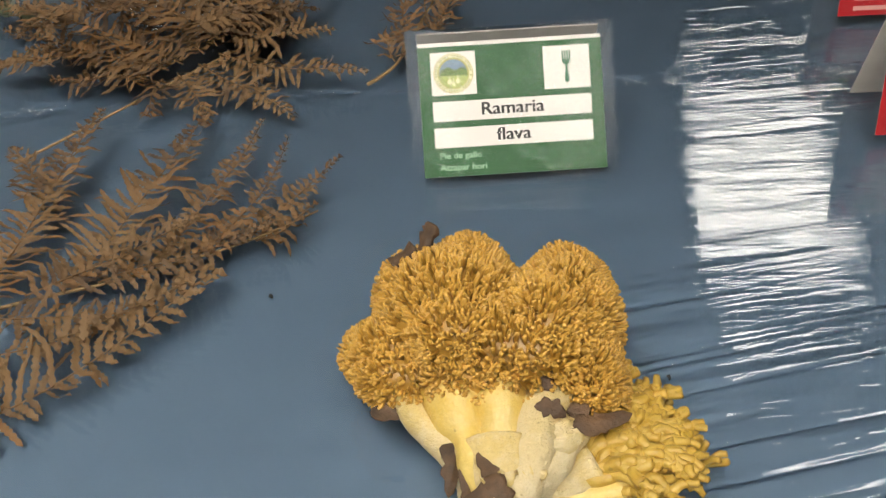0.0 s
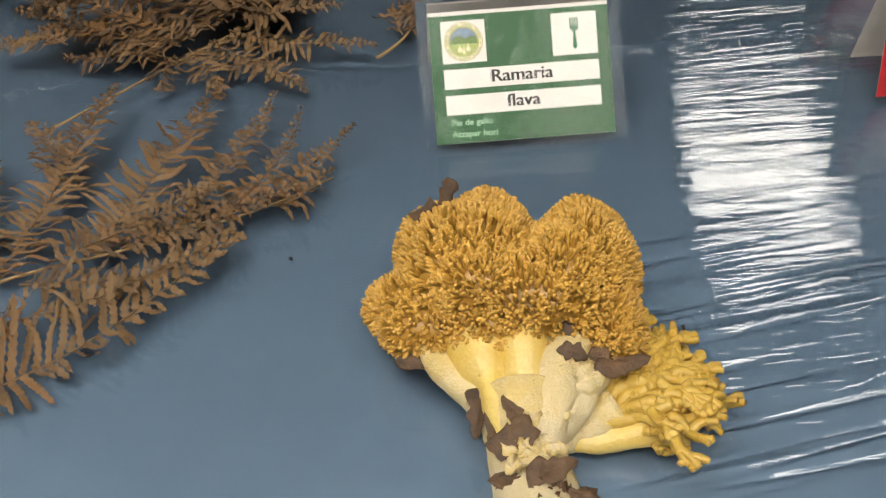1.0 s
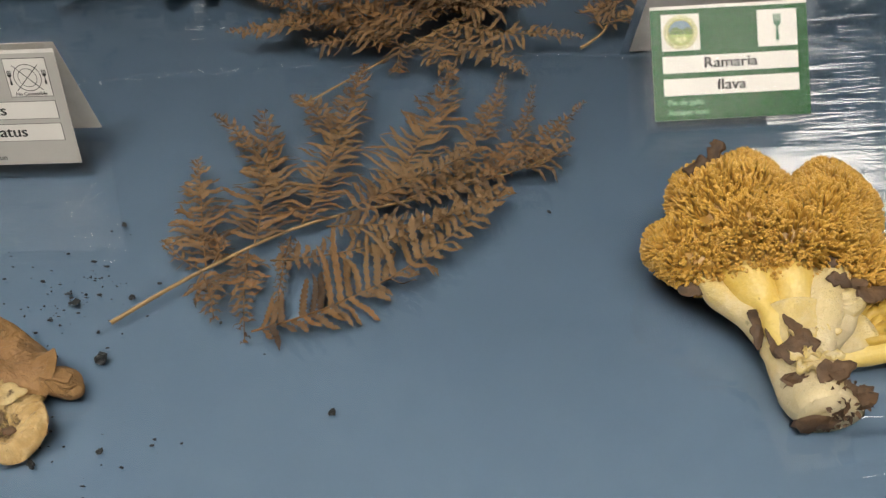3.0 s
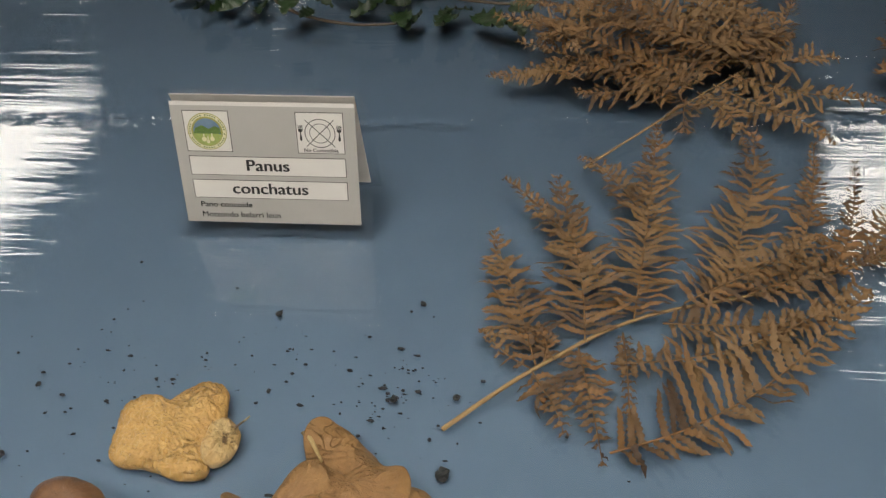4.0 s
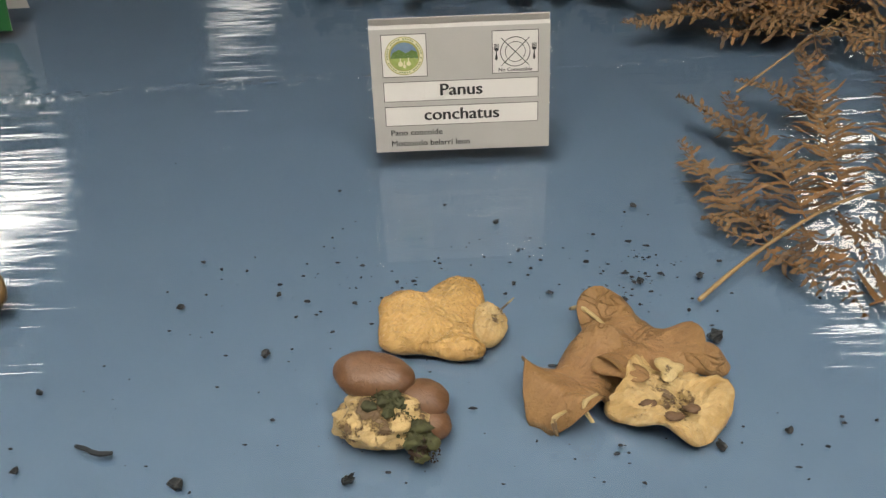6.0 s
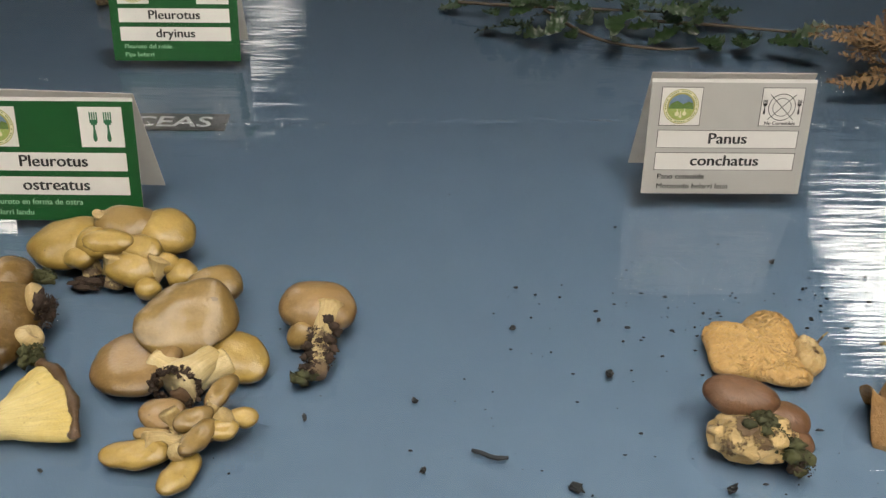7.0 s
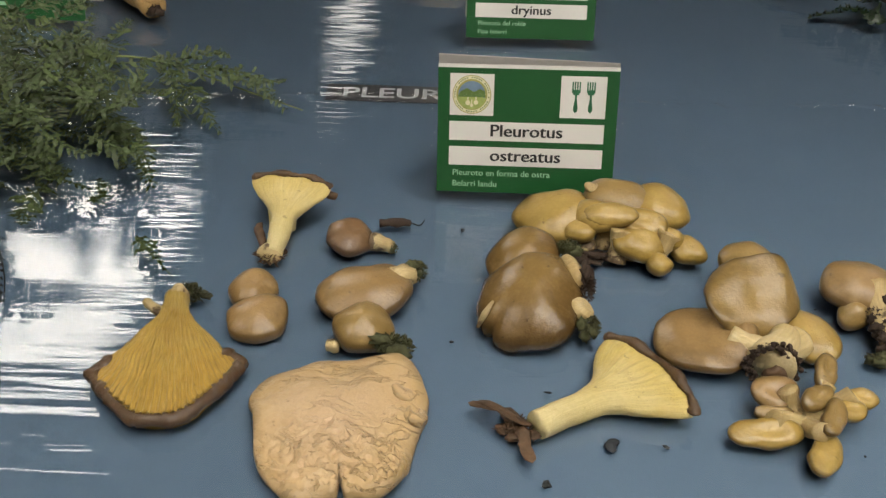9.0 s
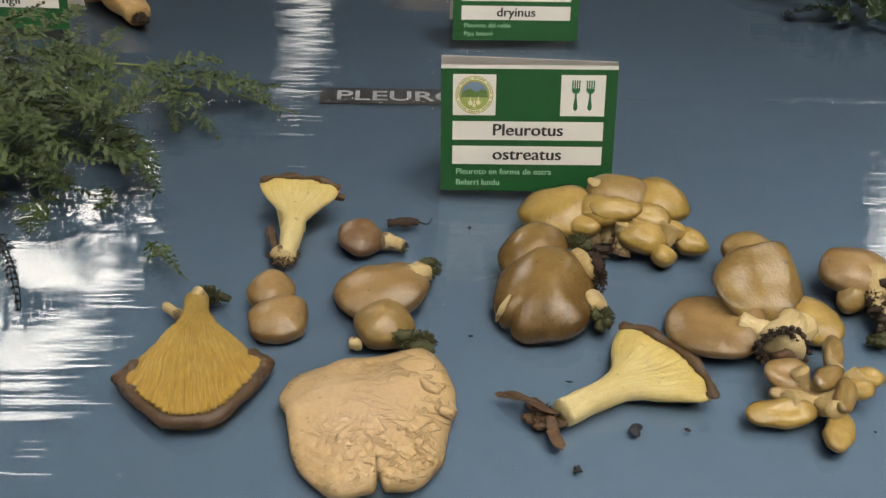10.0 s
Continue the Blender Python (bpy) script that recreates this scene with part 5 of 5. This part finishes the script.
part("moss", tuft((-0.006, -0.052, 0.006), (0.009, 0.006, 0.006), 60, 0.006, 81), "moss", ob)

# small cluster of slender caps
ob = mushroom((0.237, -0.228), "small cluster of slender tan oyster caps", OYSTERS)
for n, (x, y, z, rx, ry, h, yaw, tx, ty, mat) in enumerate((
    (-0.026, -0.022, 0.012, 0.025, 0.011, 0.008, 4, 12, 0, "oyster_gold"), (0.005, -0.034, 0.012, 0.019, 0.010, 0.007, 62, 8, 0, "oyster_gold"), (-0.018, 0.006, 0.020, 0.017, 0.013, 0.008, 10, 18, -6, "oyster_rose"),
    (0.005, 0.000, 0.026, 0.016, 0.008, 0.006, 40, 18, 0, "oyster"), (0.016, 0.026, 0.024, 0.019, 0.008, 0.007, 70, 10, 0, "oyster"), (0.034, 0.008, 0.020, 0.011, 0.008, 0.006, 0, 14, 12, "oyster_gold"),
    (0.024, -0.004, 0.022, 0.012, 0.008, 0.006, 20, 14, 8, "oyster_gold"), (0.012, -0.014, 0.024, 0.018, 0.008, 0.006, 66, 16, 0, "oyster"), (-0.020, -0.008, 0.016, 0.014, 0.005, 0.004, 0, 14, 0, "oyster"))):
    rad = [(rx * ry) / math.hypot(ry * math.cos(a), rx * math.sin(a)) * (1 + 0.06 * math.sin(2.7 * a + n)) for a in [math.tau * i / 8 for i in range(8)]]
    part("cap", cap([q * 0.86 for q in rad], h * 0.6, 0.004, at_(x, y, z * 0.85, yaw, tx + 6, ty), 60 + n, 0.0016, 0.0025, 2.8, seg=40, rings=12, edge_wave=0.0008), mat, ob)
for n, (x, y) in enumerate(((-0.022, -0.016), (0.002, -0.026), (-0.012, 0.004), (0.004, 0.002), (0.014, 0.016), (0.026, 0.004), (0.012, -0.010))):
    part("stalk", tube([(0.0, -0.006, 0.004), (x * 0.6, y * 0.6, 0.010), (x, y, 0.014 + 0.004 * (n % 3))], [0.007, 0.006, 0.006], 9, n, 0.25), "cream", ob)

# ---- shelf fungi by the grey card
PANUS = "leathery mushrooms by the grey card"
ob = mushroom((0.612, -0.115), "wrinkled golden tan leathery cap with a pale stub", PANUS)
part("cap", cap([0.034, 0.035, 0.039, 0.045, 0.044, 0.034, 0.025, 0.033, 0.038, 0.038, 0.035, 0.036, 0.038, 0.035, 0.029, 0.028, 0.031, 0.038, 0.043, 0.034], 0.010, 0.006, at_(0, 0.001, 0.008, 0, 3, 0), 71, 0.002, 0.0, 3.4, None, None, 0.0026, 200, 50, 0.0, 2.5), "panus_tan", ob)
part("stub", cap([0.011, 0.012, 0.016, 0.014, 0.011, 0.014, 0.016, 0.012], 0.005, 0.008, at_(0.037, -0.002, 0.010, 0, 0, 24), 72, 0.002, 0.003, fine=0.003, pitch=2.0), "panus_pale", ob, "pale cut stub")
part("thread", tube([(0.043, 0.008, 0.012), (0.048, 0.014, 0.013), (0.051, 0.015, 0.016)], [0.0008, 0.0007, 0.0005], 5), "cream", ob)

ob = mushroom((0.727, -0.158), "flat torn brown leathery mushroom with curled pale edges", PANUS)
part("cap", cap([0.034, 0.034, 0.036, 0.036, 0.031, 0.023, 0.024, 0.030, 0.030, 0.033, 0.033, 0.034, 0.033, 0.030, 0.026, 0.028], 0.005, 0.002, at_(-0.029, -0.009, 0.010, 0, 3, 3), 74, 0.005, 0.002, 2.0, None, None, 0.0012, 130, 26, 0.016), "panus_brown", ob)
part("lobe", cap([0.038, 0.030, 0.026, 0.026, 0.026, 0.032, 0.044, 0.033, 0.021, 0.027, 0.032, 0.033, 0.029, 0.026, 0.038, 0.041], 0.005, 0.002, at_(0.010, 0.022, 0.014, 0, 4, 2), 77, 0.005, 0.002, 2.0, None, None, 0.0012, 130, 26, 0.016), "panus_brown", ob)
part("knob", cap([0.016, 0.013, 0.010, 0.012, 0.016, 0.012, 0.010], 0.008, 0.006, at_(0.051, 0.012, 0.012, -25, 0, 16), 75, 0.003), "panus_brown", ob)
part("torn_base", cap([0.031, 0.027, 0.024, 0.034, 0.036, 0.037, 0.034, 0.031, 0.038, 0.028, 0.024, 0.022, 0.024, 0.026, 0.028, 0.030], 0.005, 0.003, at_(0.027, -0.027, 0.012, 0, 6, 3), 76, 0.005, 0.003, 2.0, None, None, 0.006, 120, 26, 0.008, 0.8), "panus_pale", ob, "torn cream underside")
part("pale_flap", cap([0.009, 0.005, 0.008, 0.010, 0.006, 0.010, 0.007, 0.005], 0.001, 0.001, at_(0.027, -0.006, 0.019, 20, 10, 8), 78, 0.0008, seg=32, rings=6), "cream", ob, "pale torn flap")
part("brown_flap", cap([0.018, 0.008, 0.008, 0.014, 0.018, 0.008, 0.008], 0.002, 0.0015, at_(-0.002, -0.006, 0.019, -35, 12, -6), 79, 0.0015, seg=32, rings=6), "panus_brown", ob)
for n, pts in enumerate((((-0.039, -0.050, 0.008), (-0.041, -0.043, 0.014), (-0.034, -0.039, 0.017)), ((-0.019, -0.041, 0.010), (-0.024, -0.034, 0.017), (-0.016, -0.027, 0.019)), ((-0.028, 0.053, 0.012), (-0.021, 0.046, 0.019), (-0.008, 0.028, 0.021)))):
    part("curled_edge", tube(pts, [0.0012, 0.0017, 0.0008], 8, n, 0.3), "cream", ob, "pale curled edge")
# Flat dark brown lumps stand in for the shade inside small pits.
for n, (x, y, a1) in enumerate(((0.026, -0.039, 0.006), (0.036, -0.033, 0.005), (0.012, -0.030, 0.005))):
    part("pit_shade", lump((x, y, 0.0155), (a1, 0.0030, 0.0012), 4 + n, 0.7, None, 16, 8, 2.6), "bark", ob)

ob = mushroom((0.590, -0.196), "three dark brown caps on a pale mossy wood chunk", PANUS)
part("wood_chunk", lump((0.0, -0.008, 0.014), (0.027, 0.018, 0.014), 8, 0.30, None, 48, 30, 2.6), "panus_pale", ob, "pale crumbly wood")
part("cap", cap([0.025, 0.020, 0.016, 0.018, 0.024, 0.020, 0.015, 0.017], 0.011, 0.005, at_(-0.008, 0.012, 0.029, -12, 10, 0), 81, 0.003, 0.0, 2.8), "panus_dark", ob)
part("cap", cap([0.017, 0.014, 0.012, 0.014, 0.017, 0.014], 0.010, 0.007, at_(0.020, 0.004, 0.020, -20, 12, 10), 82, 0.0015), "panus_dark", ob)
part("cap", cap([0.014, 0.012, 0.010, 0.011, 0.014, 0.011], 0.008, 0.006, at_(0.025, -0.008, 0.012, -10, 16, 14), 83, 0.0015), "panus_dark", ob)
part("stalk", tube([(-0.006, -0.004, 0.014), (-0.006, 0.006, 0.022)], [0.009, 0.009], 12, 4, 0.2), "cream", ob)
a = Acc()
for n in range(8):
    tuft((0.000 + 0.0036 * n, -0.006 - 0.0028 * n, 0.027 - 0.0020 * n), (0.008, 0.007, 0.006), 30, 0.004, 100 + n, a)
part("moss", a, "moss", ob, "dark green moss streak")
part("soil", tuft((0.026, -0.026, 0.010), (0.009, 0.008, 0.009), 40, 0.004, 120), "soil", ob)

# ---- mushrooms at the back
ob = mushroom((-0.42, 0.385), "orange-tan mushroom lying behind the green fern", "", "mushroom")
part("stalk", tube([(0.050, -0.062, 0.014), (0.022, -0.030, 0.020), (-0.010, 0.010, 0.024)], [0.013, 0.020, 0.026], 16, 3, 0.3), "panus_tan", ob)
part("cap", cap([0.045, 0.040, 0.038, 0.042, 0.046, 0.040], 0.022, 0.010, at_(-0.020, 0.030, 0.024, 0, 20, 0), 3, 0.004), "panus_brown", ob)
part("soil", tuft((0.050, -0.064, 0.010), (0.010, 0.008, 0.007), 60, 0.006, 122), "soil", ob)
ob = mushroom((-0.075, 0.510), "whitish mushroom behind the back card", "", "mushroom")
part("stalk", tube([(-0.030, -0.020, 0.012), (0.0, 0.0, 0.016), (0.03, 0.02, 0.02)], [0.012, 0.014, 0.018], 14, 3, 0.2), "cream", ob)
part("cap", cap([0.04, 0.036, 0.034, 0.038], 0.02, 0.01, at_(0.05, 0.035, 0.022, 0, 10, 0), 5, 0.003), "oyster_pale", ob)


# ---------------------------------------------------------------- coral mushroom
def fingers(lobes, count, length, radius, seed, acc=None, cover=None, fork=0.5):
    """Coral tips crowded over rounded lobes: each a short knobbed finger, many forked."""
    rnd = random.Random(seed)
    acc = acc or Acc()
    done = tries = 0
    area = [r[0] * r[1] + r[0] * r[2] + r[1] * r[2] for _, r in lobes]
    while done < count and tries < count * 6:
        tries += 1
        c, r = rnd.choices(lobes, area)[0]
        d = Vector((rnd.gauss(0, 1), rnd.gauss(0, 1), rnd.gauss(0, 1))).normalized()
        p = Vector((c[0] + d.x * r[0], c[1] + d.y * r[1], c[2] + d.z * r[2]))
        if p.z < 0.004 or any(o is not c and sum(((p[i] - o[i]) / q[i]) ** 2 for i in range(3)) < 0.86 for o, q in lobes):
            continue
        if cover and not cover(p, d):
            continue
        out = Vector((d.x / r[0], d.y / r[1], d.z / r[2])).normalized()
        out = (out + Vector((rnd.gauss(0, 0.16), rnd.gauss(0, 0.16) + 0.18, rnd.gauss(0, 0.16) + 0.22))).normalized()
        L = length * rnd.uniform(0.65, 1.25) * (1 + 0.5 * noise.noise(p * 60))
        base = p - out * L * 0.75
        R = radius * rnd.uniform(0.75, 1.25)
        x = out.cross(Vector((rnd.gauss(0, 1), rnd.gauss(0, 1), rnd.gauss(0, 1)))).normalized()
        y = out.cross(x)
        ends = [(p + out * L * 0.35, R)]
        if rnd.random() < fork:
            ends = [(p + out * L * 0.35 + x * R * 1.1, R * 0.75), (p + out * L * rnd.uniform(0.1, 0.35) - x * R * 1.1, R * 0.75)]
        for e, q in ends:
            rows = []
            for k, (u, w) in enumerate(((0.0, 0.9), (0.55, 1.0), (0.85, 0.95), (0.97, 0.7))):
                cc = base.lerp(e, u) + wobble(e, 120, R * 0.5, k)
                rows.append([acc.add(cc + (x * math.cos(t) + y * math.sin(t)) * q * w, u) for t in (0, 1.2566, 2.5133, 3.7699, 5.0265)])
            acc.grid(rows)
            acc.fan(rows[-1], e + out * q * 0.15, 1.0)
        done += 1
    return acc


ob = mushroom((1.252, -0.016), "large golden coral mushroom head on a pale thick stalk, lying down", "", "coral mushroom", "coral_mushroom")
head = [((-0.020, 0.020, 0.048), (0.044, 0.044, 0.042)), ((0.042, 0.020, 0.046), (0.033, 0.042, 0.040)), ((-0.049, 0.000, 0.036), (0.030, 0.026, 0.027)), ((0.014, -0.008, 0.048), (0.050, 0.030, 0.034)), ((0.054, -0.008, 0.036), (0.023, 0.030, 0.030)),
        ((-0.040, 0.034, 0.054), (0.027, 0.027, 0.025)), ((-0.014, 0.042, 0.058), (0.025, 0.026, 0.026)), ((0.044, 0.042, 0.054), (0.024, 0.024, 0.026)), ((-0.016, -0.004, 0.062), (0.026, 0.026, 0.024)), ((0.030, 0.006, 0.064), (0.026, 0.028, 0.024)), ((-0.066, 0.002, 0.034), (0.018, 0.020, 0.019)), ((-0.044, -0.016, 0.036), (0.030, 0.018, 0.020)), ((-0.006, -0.020, 0.046), (0.030, 0.020, 0.022)), ((0.060, -0.018, 0.034), (0.018, 0.022, 0.024))]
part("coral_crown", fingers(head, 8200, 0.0105, 0.00140, 4, fork=0.45), "coral", ob, "golden coral tips")
for n, (c, r) in enumerate(head):
    part("coral_lobe", lump(c, [q * 0.87 for q in r], n, 0.10, None, 24, 14), "coral", ob)
for n, (pts, rad, mat) in enumerate((
    (((0.010, -0.094, 0.018), (-0.002, -0.068, 0.022), (-0.026, -0.044, 0.026), (-0.050, -0.016, 0.034)), (0.012, 0.012, 0.011, 0.011), "coral_stem"),
    (((0.012, -0.090, 0.020), (0.002, -0.064, 0.028), (-0.012, -0.042, 0.034), (-0.020, -0.016, 0.040)), (0.012, 0.013, 0.016, 0.020), "coral_yellow"),
    (((0.014, -0.086, 0.022), (0.012, -0.062, 0.032), (0.010, -0.040, 0.040), (0.010, -0.014, 0.046)), (0.011, 0.012, 0.015, 0.018), "coral_yellow"),
    (((0.018, -0.086, 0.022), (0.026, -0.062, 0.032), (0.030, -0.040, 0.038), (0.032, -0.010, 0.042)), (0.012, 0.014, 0.014, 0.018), "coral_stem"),
    (((0.020, -0.080, 0.020), (0.038, -0.060, 0.028), (0.047, -0.038, 0.034), (0.054, -0.012, 0.036)), (0.011, 0.011, 0.011, 0.014), "coral_stem"))):
    part("branch", tube(pts, rad, 44, n + 3, 0.34, steps=40), mat, ob, "pale yellow branch")
part("stalk", tube([(0.020, -0.128, 0.016), (0.017, -0.108, 0.019), (0.010, -0.080, 0.020), (0.008, -0.056, 0.024)], [0.020, 0.021, 0.018, 0.022], 48, 8, 0.45, steps=40), "coral_stem", ob, "crumbly cream stalk")
rnd = random.Random(23)
for n in range(26):
    y = rnd.uniform(-0.118, -0.040)
    x = 0.014 + rnd.uniform(-1, 1) * (0.013 + 0.25 * max(0.0, y + 0.085))
    z = 0.0375 + 0.10 * max(0.0, y + 0.085) - 9.0 * (x - 0.014) ** 2
    rad = [rnd.uniform(0.35, 1.0) * rnd.uniform(0.004, 0.009) for _ in range(9)]
    part("skin_flake", cap(rad, 0.0016, 0.0012, at_(x, y, z, rnd.uniform(0, 360), rnd.gauss(22, 14), 1500 * (x - 0.014) + rnd.gauss(0, 12)), 200 + n, 0.0022, 0.0, 2.0, seg=26, rings=5, edge_wave=0.003), "coral_stem" if n % 3 else "cream", ob, "torn cream skin flake")
part("stalk_skin", cap([0.020, 0.014, 0.017, 0.013, 0.018, 0.015], 0.010, 0.006, at_(0.034, -0.052, 0.040, 10, 24, 0), 9, 0.006, 0.002, fine=0.003), "coral_stem", ob, "crumbly cream skin")
for n, (x, y, z, a1, b1, yaw, tx) in enumerate(((0.006, -0.092, 0.040, 0.013, 0.010, 10, 14), (0.022, -0.112, 0.040, 0.015, 0.007, 25, 24), (-0.006, -0.082, 0.030, 0.004, 0.014, 12, 10), (-0.014, -0.070, 0.034, 0.007, 0.013, 10, 20), (0.050, -0.044, 0.048, 0.006, 0.010, -20, 20), (0.034, -0.034, 0.058, 0.004, 0.012, 10, 30), (0.062, -0.046, 0.046, 0.016, 0.006, 20, 20), (0.036, -0.046, 0.055, 0.009, 0.005, 0, 30), (-0.052, -0.036, 0.032, 0.014, 0.005, 15, 40), (0.012, -0.112, 0.030, 0.016, 0.008, 0, 30), (0.004, -0.074, 0.043, 0.007, 0.010, 25, 26))):
    rad = [(a1 * b1) / math.hypot(b1 * math.cos(t), a1 * math.sin(t)) * (1 + 0.6 * noise.noise(Vector((3.6 * math.cos(t), 3.6 * math.sin(t), n * 1.7 + 0.4)))) for t in [math.tau * i / 14 for i in range(14)]]
    part("leaf_scrap", cap([q * 0.95 for q in rad], 0.0006, 0.0008, at_(x, y, z - 0.001, yaw, tx, 0), n, 0.003, seg=28, rings=5), "bark", ob, "dark brown leaf scrap")
part("soil", tuft((0.026, -0.122, 0.022), (0.022, 0.012, 0.020), 160, 0.005, 140, width=0.0014), "bark", ob, "brown soil crust")
part("leaf_scrap", tube([(-0.040, 0.044, 0.078), (-0.037, 0.050, 0.086), (-0.034, 0.054, 0.092)], [0.005, 0.006, 0.004], 8, 4, 0.6, flat=0.5), "bark", ob, "brown leaf scrap")
part("leaf_scrap", tube([(-0.056, 0.036, 0.074), (-0.044, 0.044, 0.082)], [0.006, 0.006], 8, 5, 0.6), "bark", ob, "brown leaf scrap")

ob = mushroom((1.322, -0.062), "broken-off piece of yellow coral mushroom with blunt branches", "", "coral mushroom", "coral_mushroom")
def antlers(base, ways, length, radius, depth, seed, floor=0.004, top=0.034):
    """Blunt coral branches that fork again and again in a flat fan."""
    rnd = random.Random(seed)
    acc = Acc()

    def grow(p, ang, rise, L, R, left):
        q = p + Vector((math.cos(ang) * L, math.sin(ang) * L, rise * L))
        q.z = min(max(q.z, floor), top)
        mid = p.lerp(q, 0.5) + Vector((rnd.gauss(0, 0.14), rnd.gauss(0, 0.14), rnd.gauss(0, 0.1))) * L
        tube([tuple(p), tuple(mid), tuple(q)], [R, R * 0.92, R * (0.9 if left else 0.75)], 8, seed, 0.35, acc, 5)
        if left:
            for sgn in ((-1, 1) if rnd.random() < 0.75 else (-1, 0, 1)):
                grow(q, ang + sgn * rnd.uniform(0.25, 0.65) + rnd.gauss(0, 0.15), rise * 0.4 + rnd.gauss(0.05, 0.5), L * rnd.uniform(0.55, 0.85), R * rnd.uniform(0.74, 0.90), left - 1)

    for deg, share in ways:
        grow(Vector(base) + Vector((0, 0, rnd.uniform(-0.004, 0.006))), radians(deg), rnd.uniform(0.0, 0.35), length * share, radius, depth)
    return acc


part("coral_crown", antlers((-0.022, -0.017, 0.012), [(d, 0.75 + 0.5 * ((n * 7) % 5) / 4) for n, d in enumerate(range(4, 74, 3))], 0.0212, 0.0056, 4, 14, 0.004, 0.032), "coral_pale", ob, "blunt forked yellow coral branches")
part("lower_branch", tube([(-0.036, -0.028, 0.008), (-0.012, -0.024, 0.010), (0.010, -0.020, 0.012), (0.030, -0.022, 0.012)], [0.004, 0.008, 0.008, 0.005], 16, 5, 0.3, steps=16), "coral_yellow", ob, "smooth yellow branch")
part("branch", tube([(-0.046, -0.027, 0.008), (-0.030, -0.020, 0.011), (-0.010, -0.008, 0.015)], [0.008, 0.010, 0.015], 16, 3, 0.3), "coral_stem", ob, "torn cream branch")
part("torn_end", tuft((-0.046, -0.027, 0.008), (0.010, 0.008, 0.006), 60, 0.008, 150, width=0.002), "coral_stem", ob, "torn cream fibres")
part("smooth_branch", tube([(-0.030, -0.012, 0.014), (-0.022, 0.000, 0.024), (-0.020, 0.008, 0.028)], [0.007, 0.009, 0.006], 12, 3, 0.1), "yellow_stem", ob)


# ---------------------------------------------------------------- crumbs on the film
def crumb(x, y, a1, b1, h, yaw, seed, material="grit", label="charred black crumb on the film", name="crumb"):
    ob = tagged(part(name, lump((0, 0, h * 0.7), (a1, b1, h), seed, 0.9, None, 9, 6, 1.8), material, None, "", False, pose(x, y, 0.0, 0, 0, yaw)), label, "crumb", "crumbs on the film")
    return ob


for n, (x, y, a1, b1, h) in enumerate(((0.791, -0.116, 0.0060, 0.0055, 0.004), (0.649, 0.004, 0.0045, 0.0022, 0.002), (0.753, 0.028, 0.0040, 0.0022, 0.0015), (0.439, -0.099, 0.003, 0.0022, 0.002), (0.507, -0.142, 0.0038, 0.0034, 0.0025), (0.480, -0.244, 0.0058, 0.005, 0.002), (0.574, -0.237, 0.005, 0.003, 0.003), (0.305, -0.202, 0.0035, 0.002, 0.002), (0.375, -0.180, 0.003, 0.002, 0.002), (0.386, -0.239, 0.003, 0.0025, 0.002), (0.779, -0.205, 0.005, 0.003, 0.003), (0.085, -0.297, 0.003, 0.003, 0.002), (0.016, -0.055, 0.0022, 0.0016, 0.002), (0.154, -0.260, 0.003, 0.0016, 0.001), (0.749, -0.062, 0.004, 0.003, 0.002), (0.663, -0.067, 0.003, 0.002, 0.0015), (0.790, -0.055, 0.003, 0.003, 0.002), (0.503, -0.084, 0.003, 0.002, 0.0015), (1.100, 0.063, 0.003, 0.0016, 0.001), (1.361, 0.007, 0.0016, 0.0025, 0.001), (0.962, -0.150, 0.004, 0.003, 0.001), (0.819, -0.192, 0.003, 0.003, 0.002))):
    crumb(x, y, a1 * 0.8, b1 * 0.8, h * 0.8, (n * 67) % 180, n)
ob = tagged(part("bark_scrap", cap([0.006, 0.004, 0.003, 0.005, 0.006, 0.003], 0.001, 0.001, pose(0.122, -0.262, 0.002, 0, 0, 40), 3, 0.001, seg=18, rings=4), "speck", None), "thin dark leaf flake on the film", "leaf flake")
ob = tagged(part("twig", tube([(0.415, -0.222, 0.003), (0.422, -0.224, 0.003), (0.430, -0.227, 0.003), (0.438, -0.226, 0.003)], [0.0012, 0.0016, 0.0016, 0.0012], 7, 2, 0.3), "speck", None), "short dark bent twig on the film", "twig")

rnd = random.Random(77)
a = Acc()
for spot, sx, sy, count in (((0.70, -0.06), 0.10, 0.05, 100), ((0.745, -0.060), 0.016, 0.022, 60), ((0.60, -0.05), 0.10, 0.05, 45), ((0.50, -0.20), 0.10, 0.06, 45), ((0.80, -0.19), 0.05, 0.03, 28), ((0.65, -0.22), 0.07, 0.03, 30), ((0.55, -0.075), 0.05, 0.03, 40), ((0.10, -0.2), 0.15, 0.08, 14), ((0.4, -0.05), 0.2, 0.1, 20)):
    for _ in range(count):
        r = abs(rnd.gauss(0, 0.0009)) + 0.0005
        x, y = rnd.gauss(spot[0], sx), rnd.gauss(spot[1], sy)
        k = rnd.uniform(0.4, 1.0)
        r *= 0.62
        lump((x, y, r * 0.5), (r * rnd.uniform(0.8, 1.9), r * k * 1.2, r * 0.6), rnd.random() * 50, 0.8, a, 6, 4)
tagged(part("crumbs", a, "speck", None), "scattered fine dark crumbs and soil specks", "crumbs", kind="stuff")
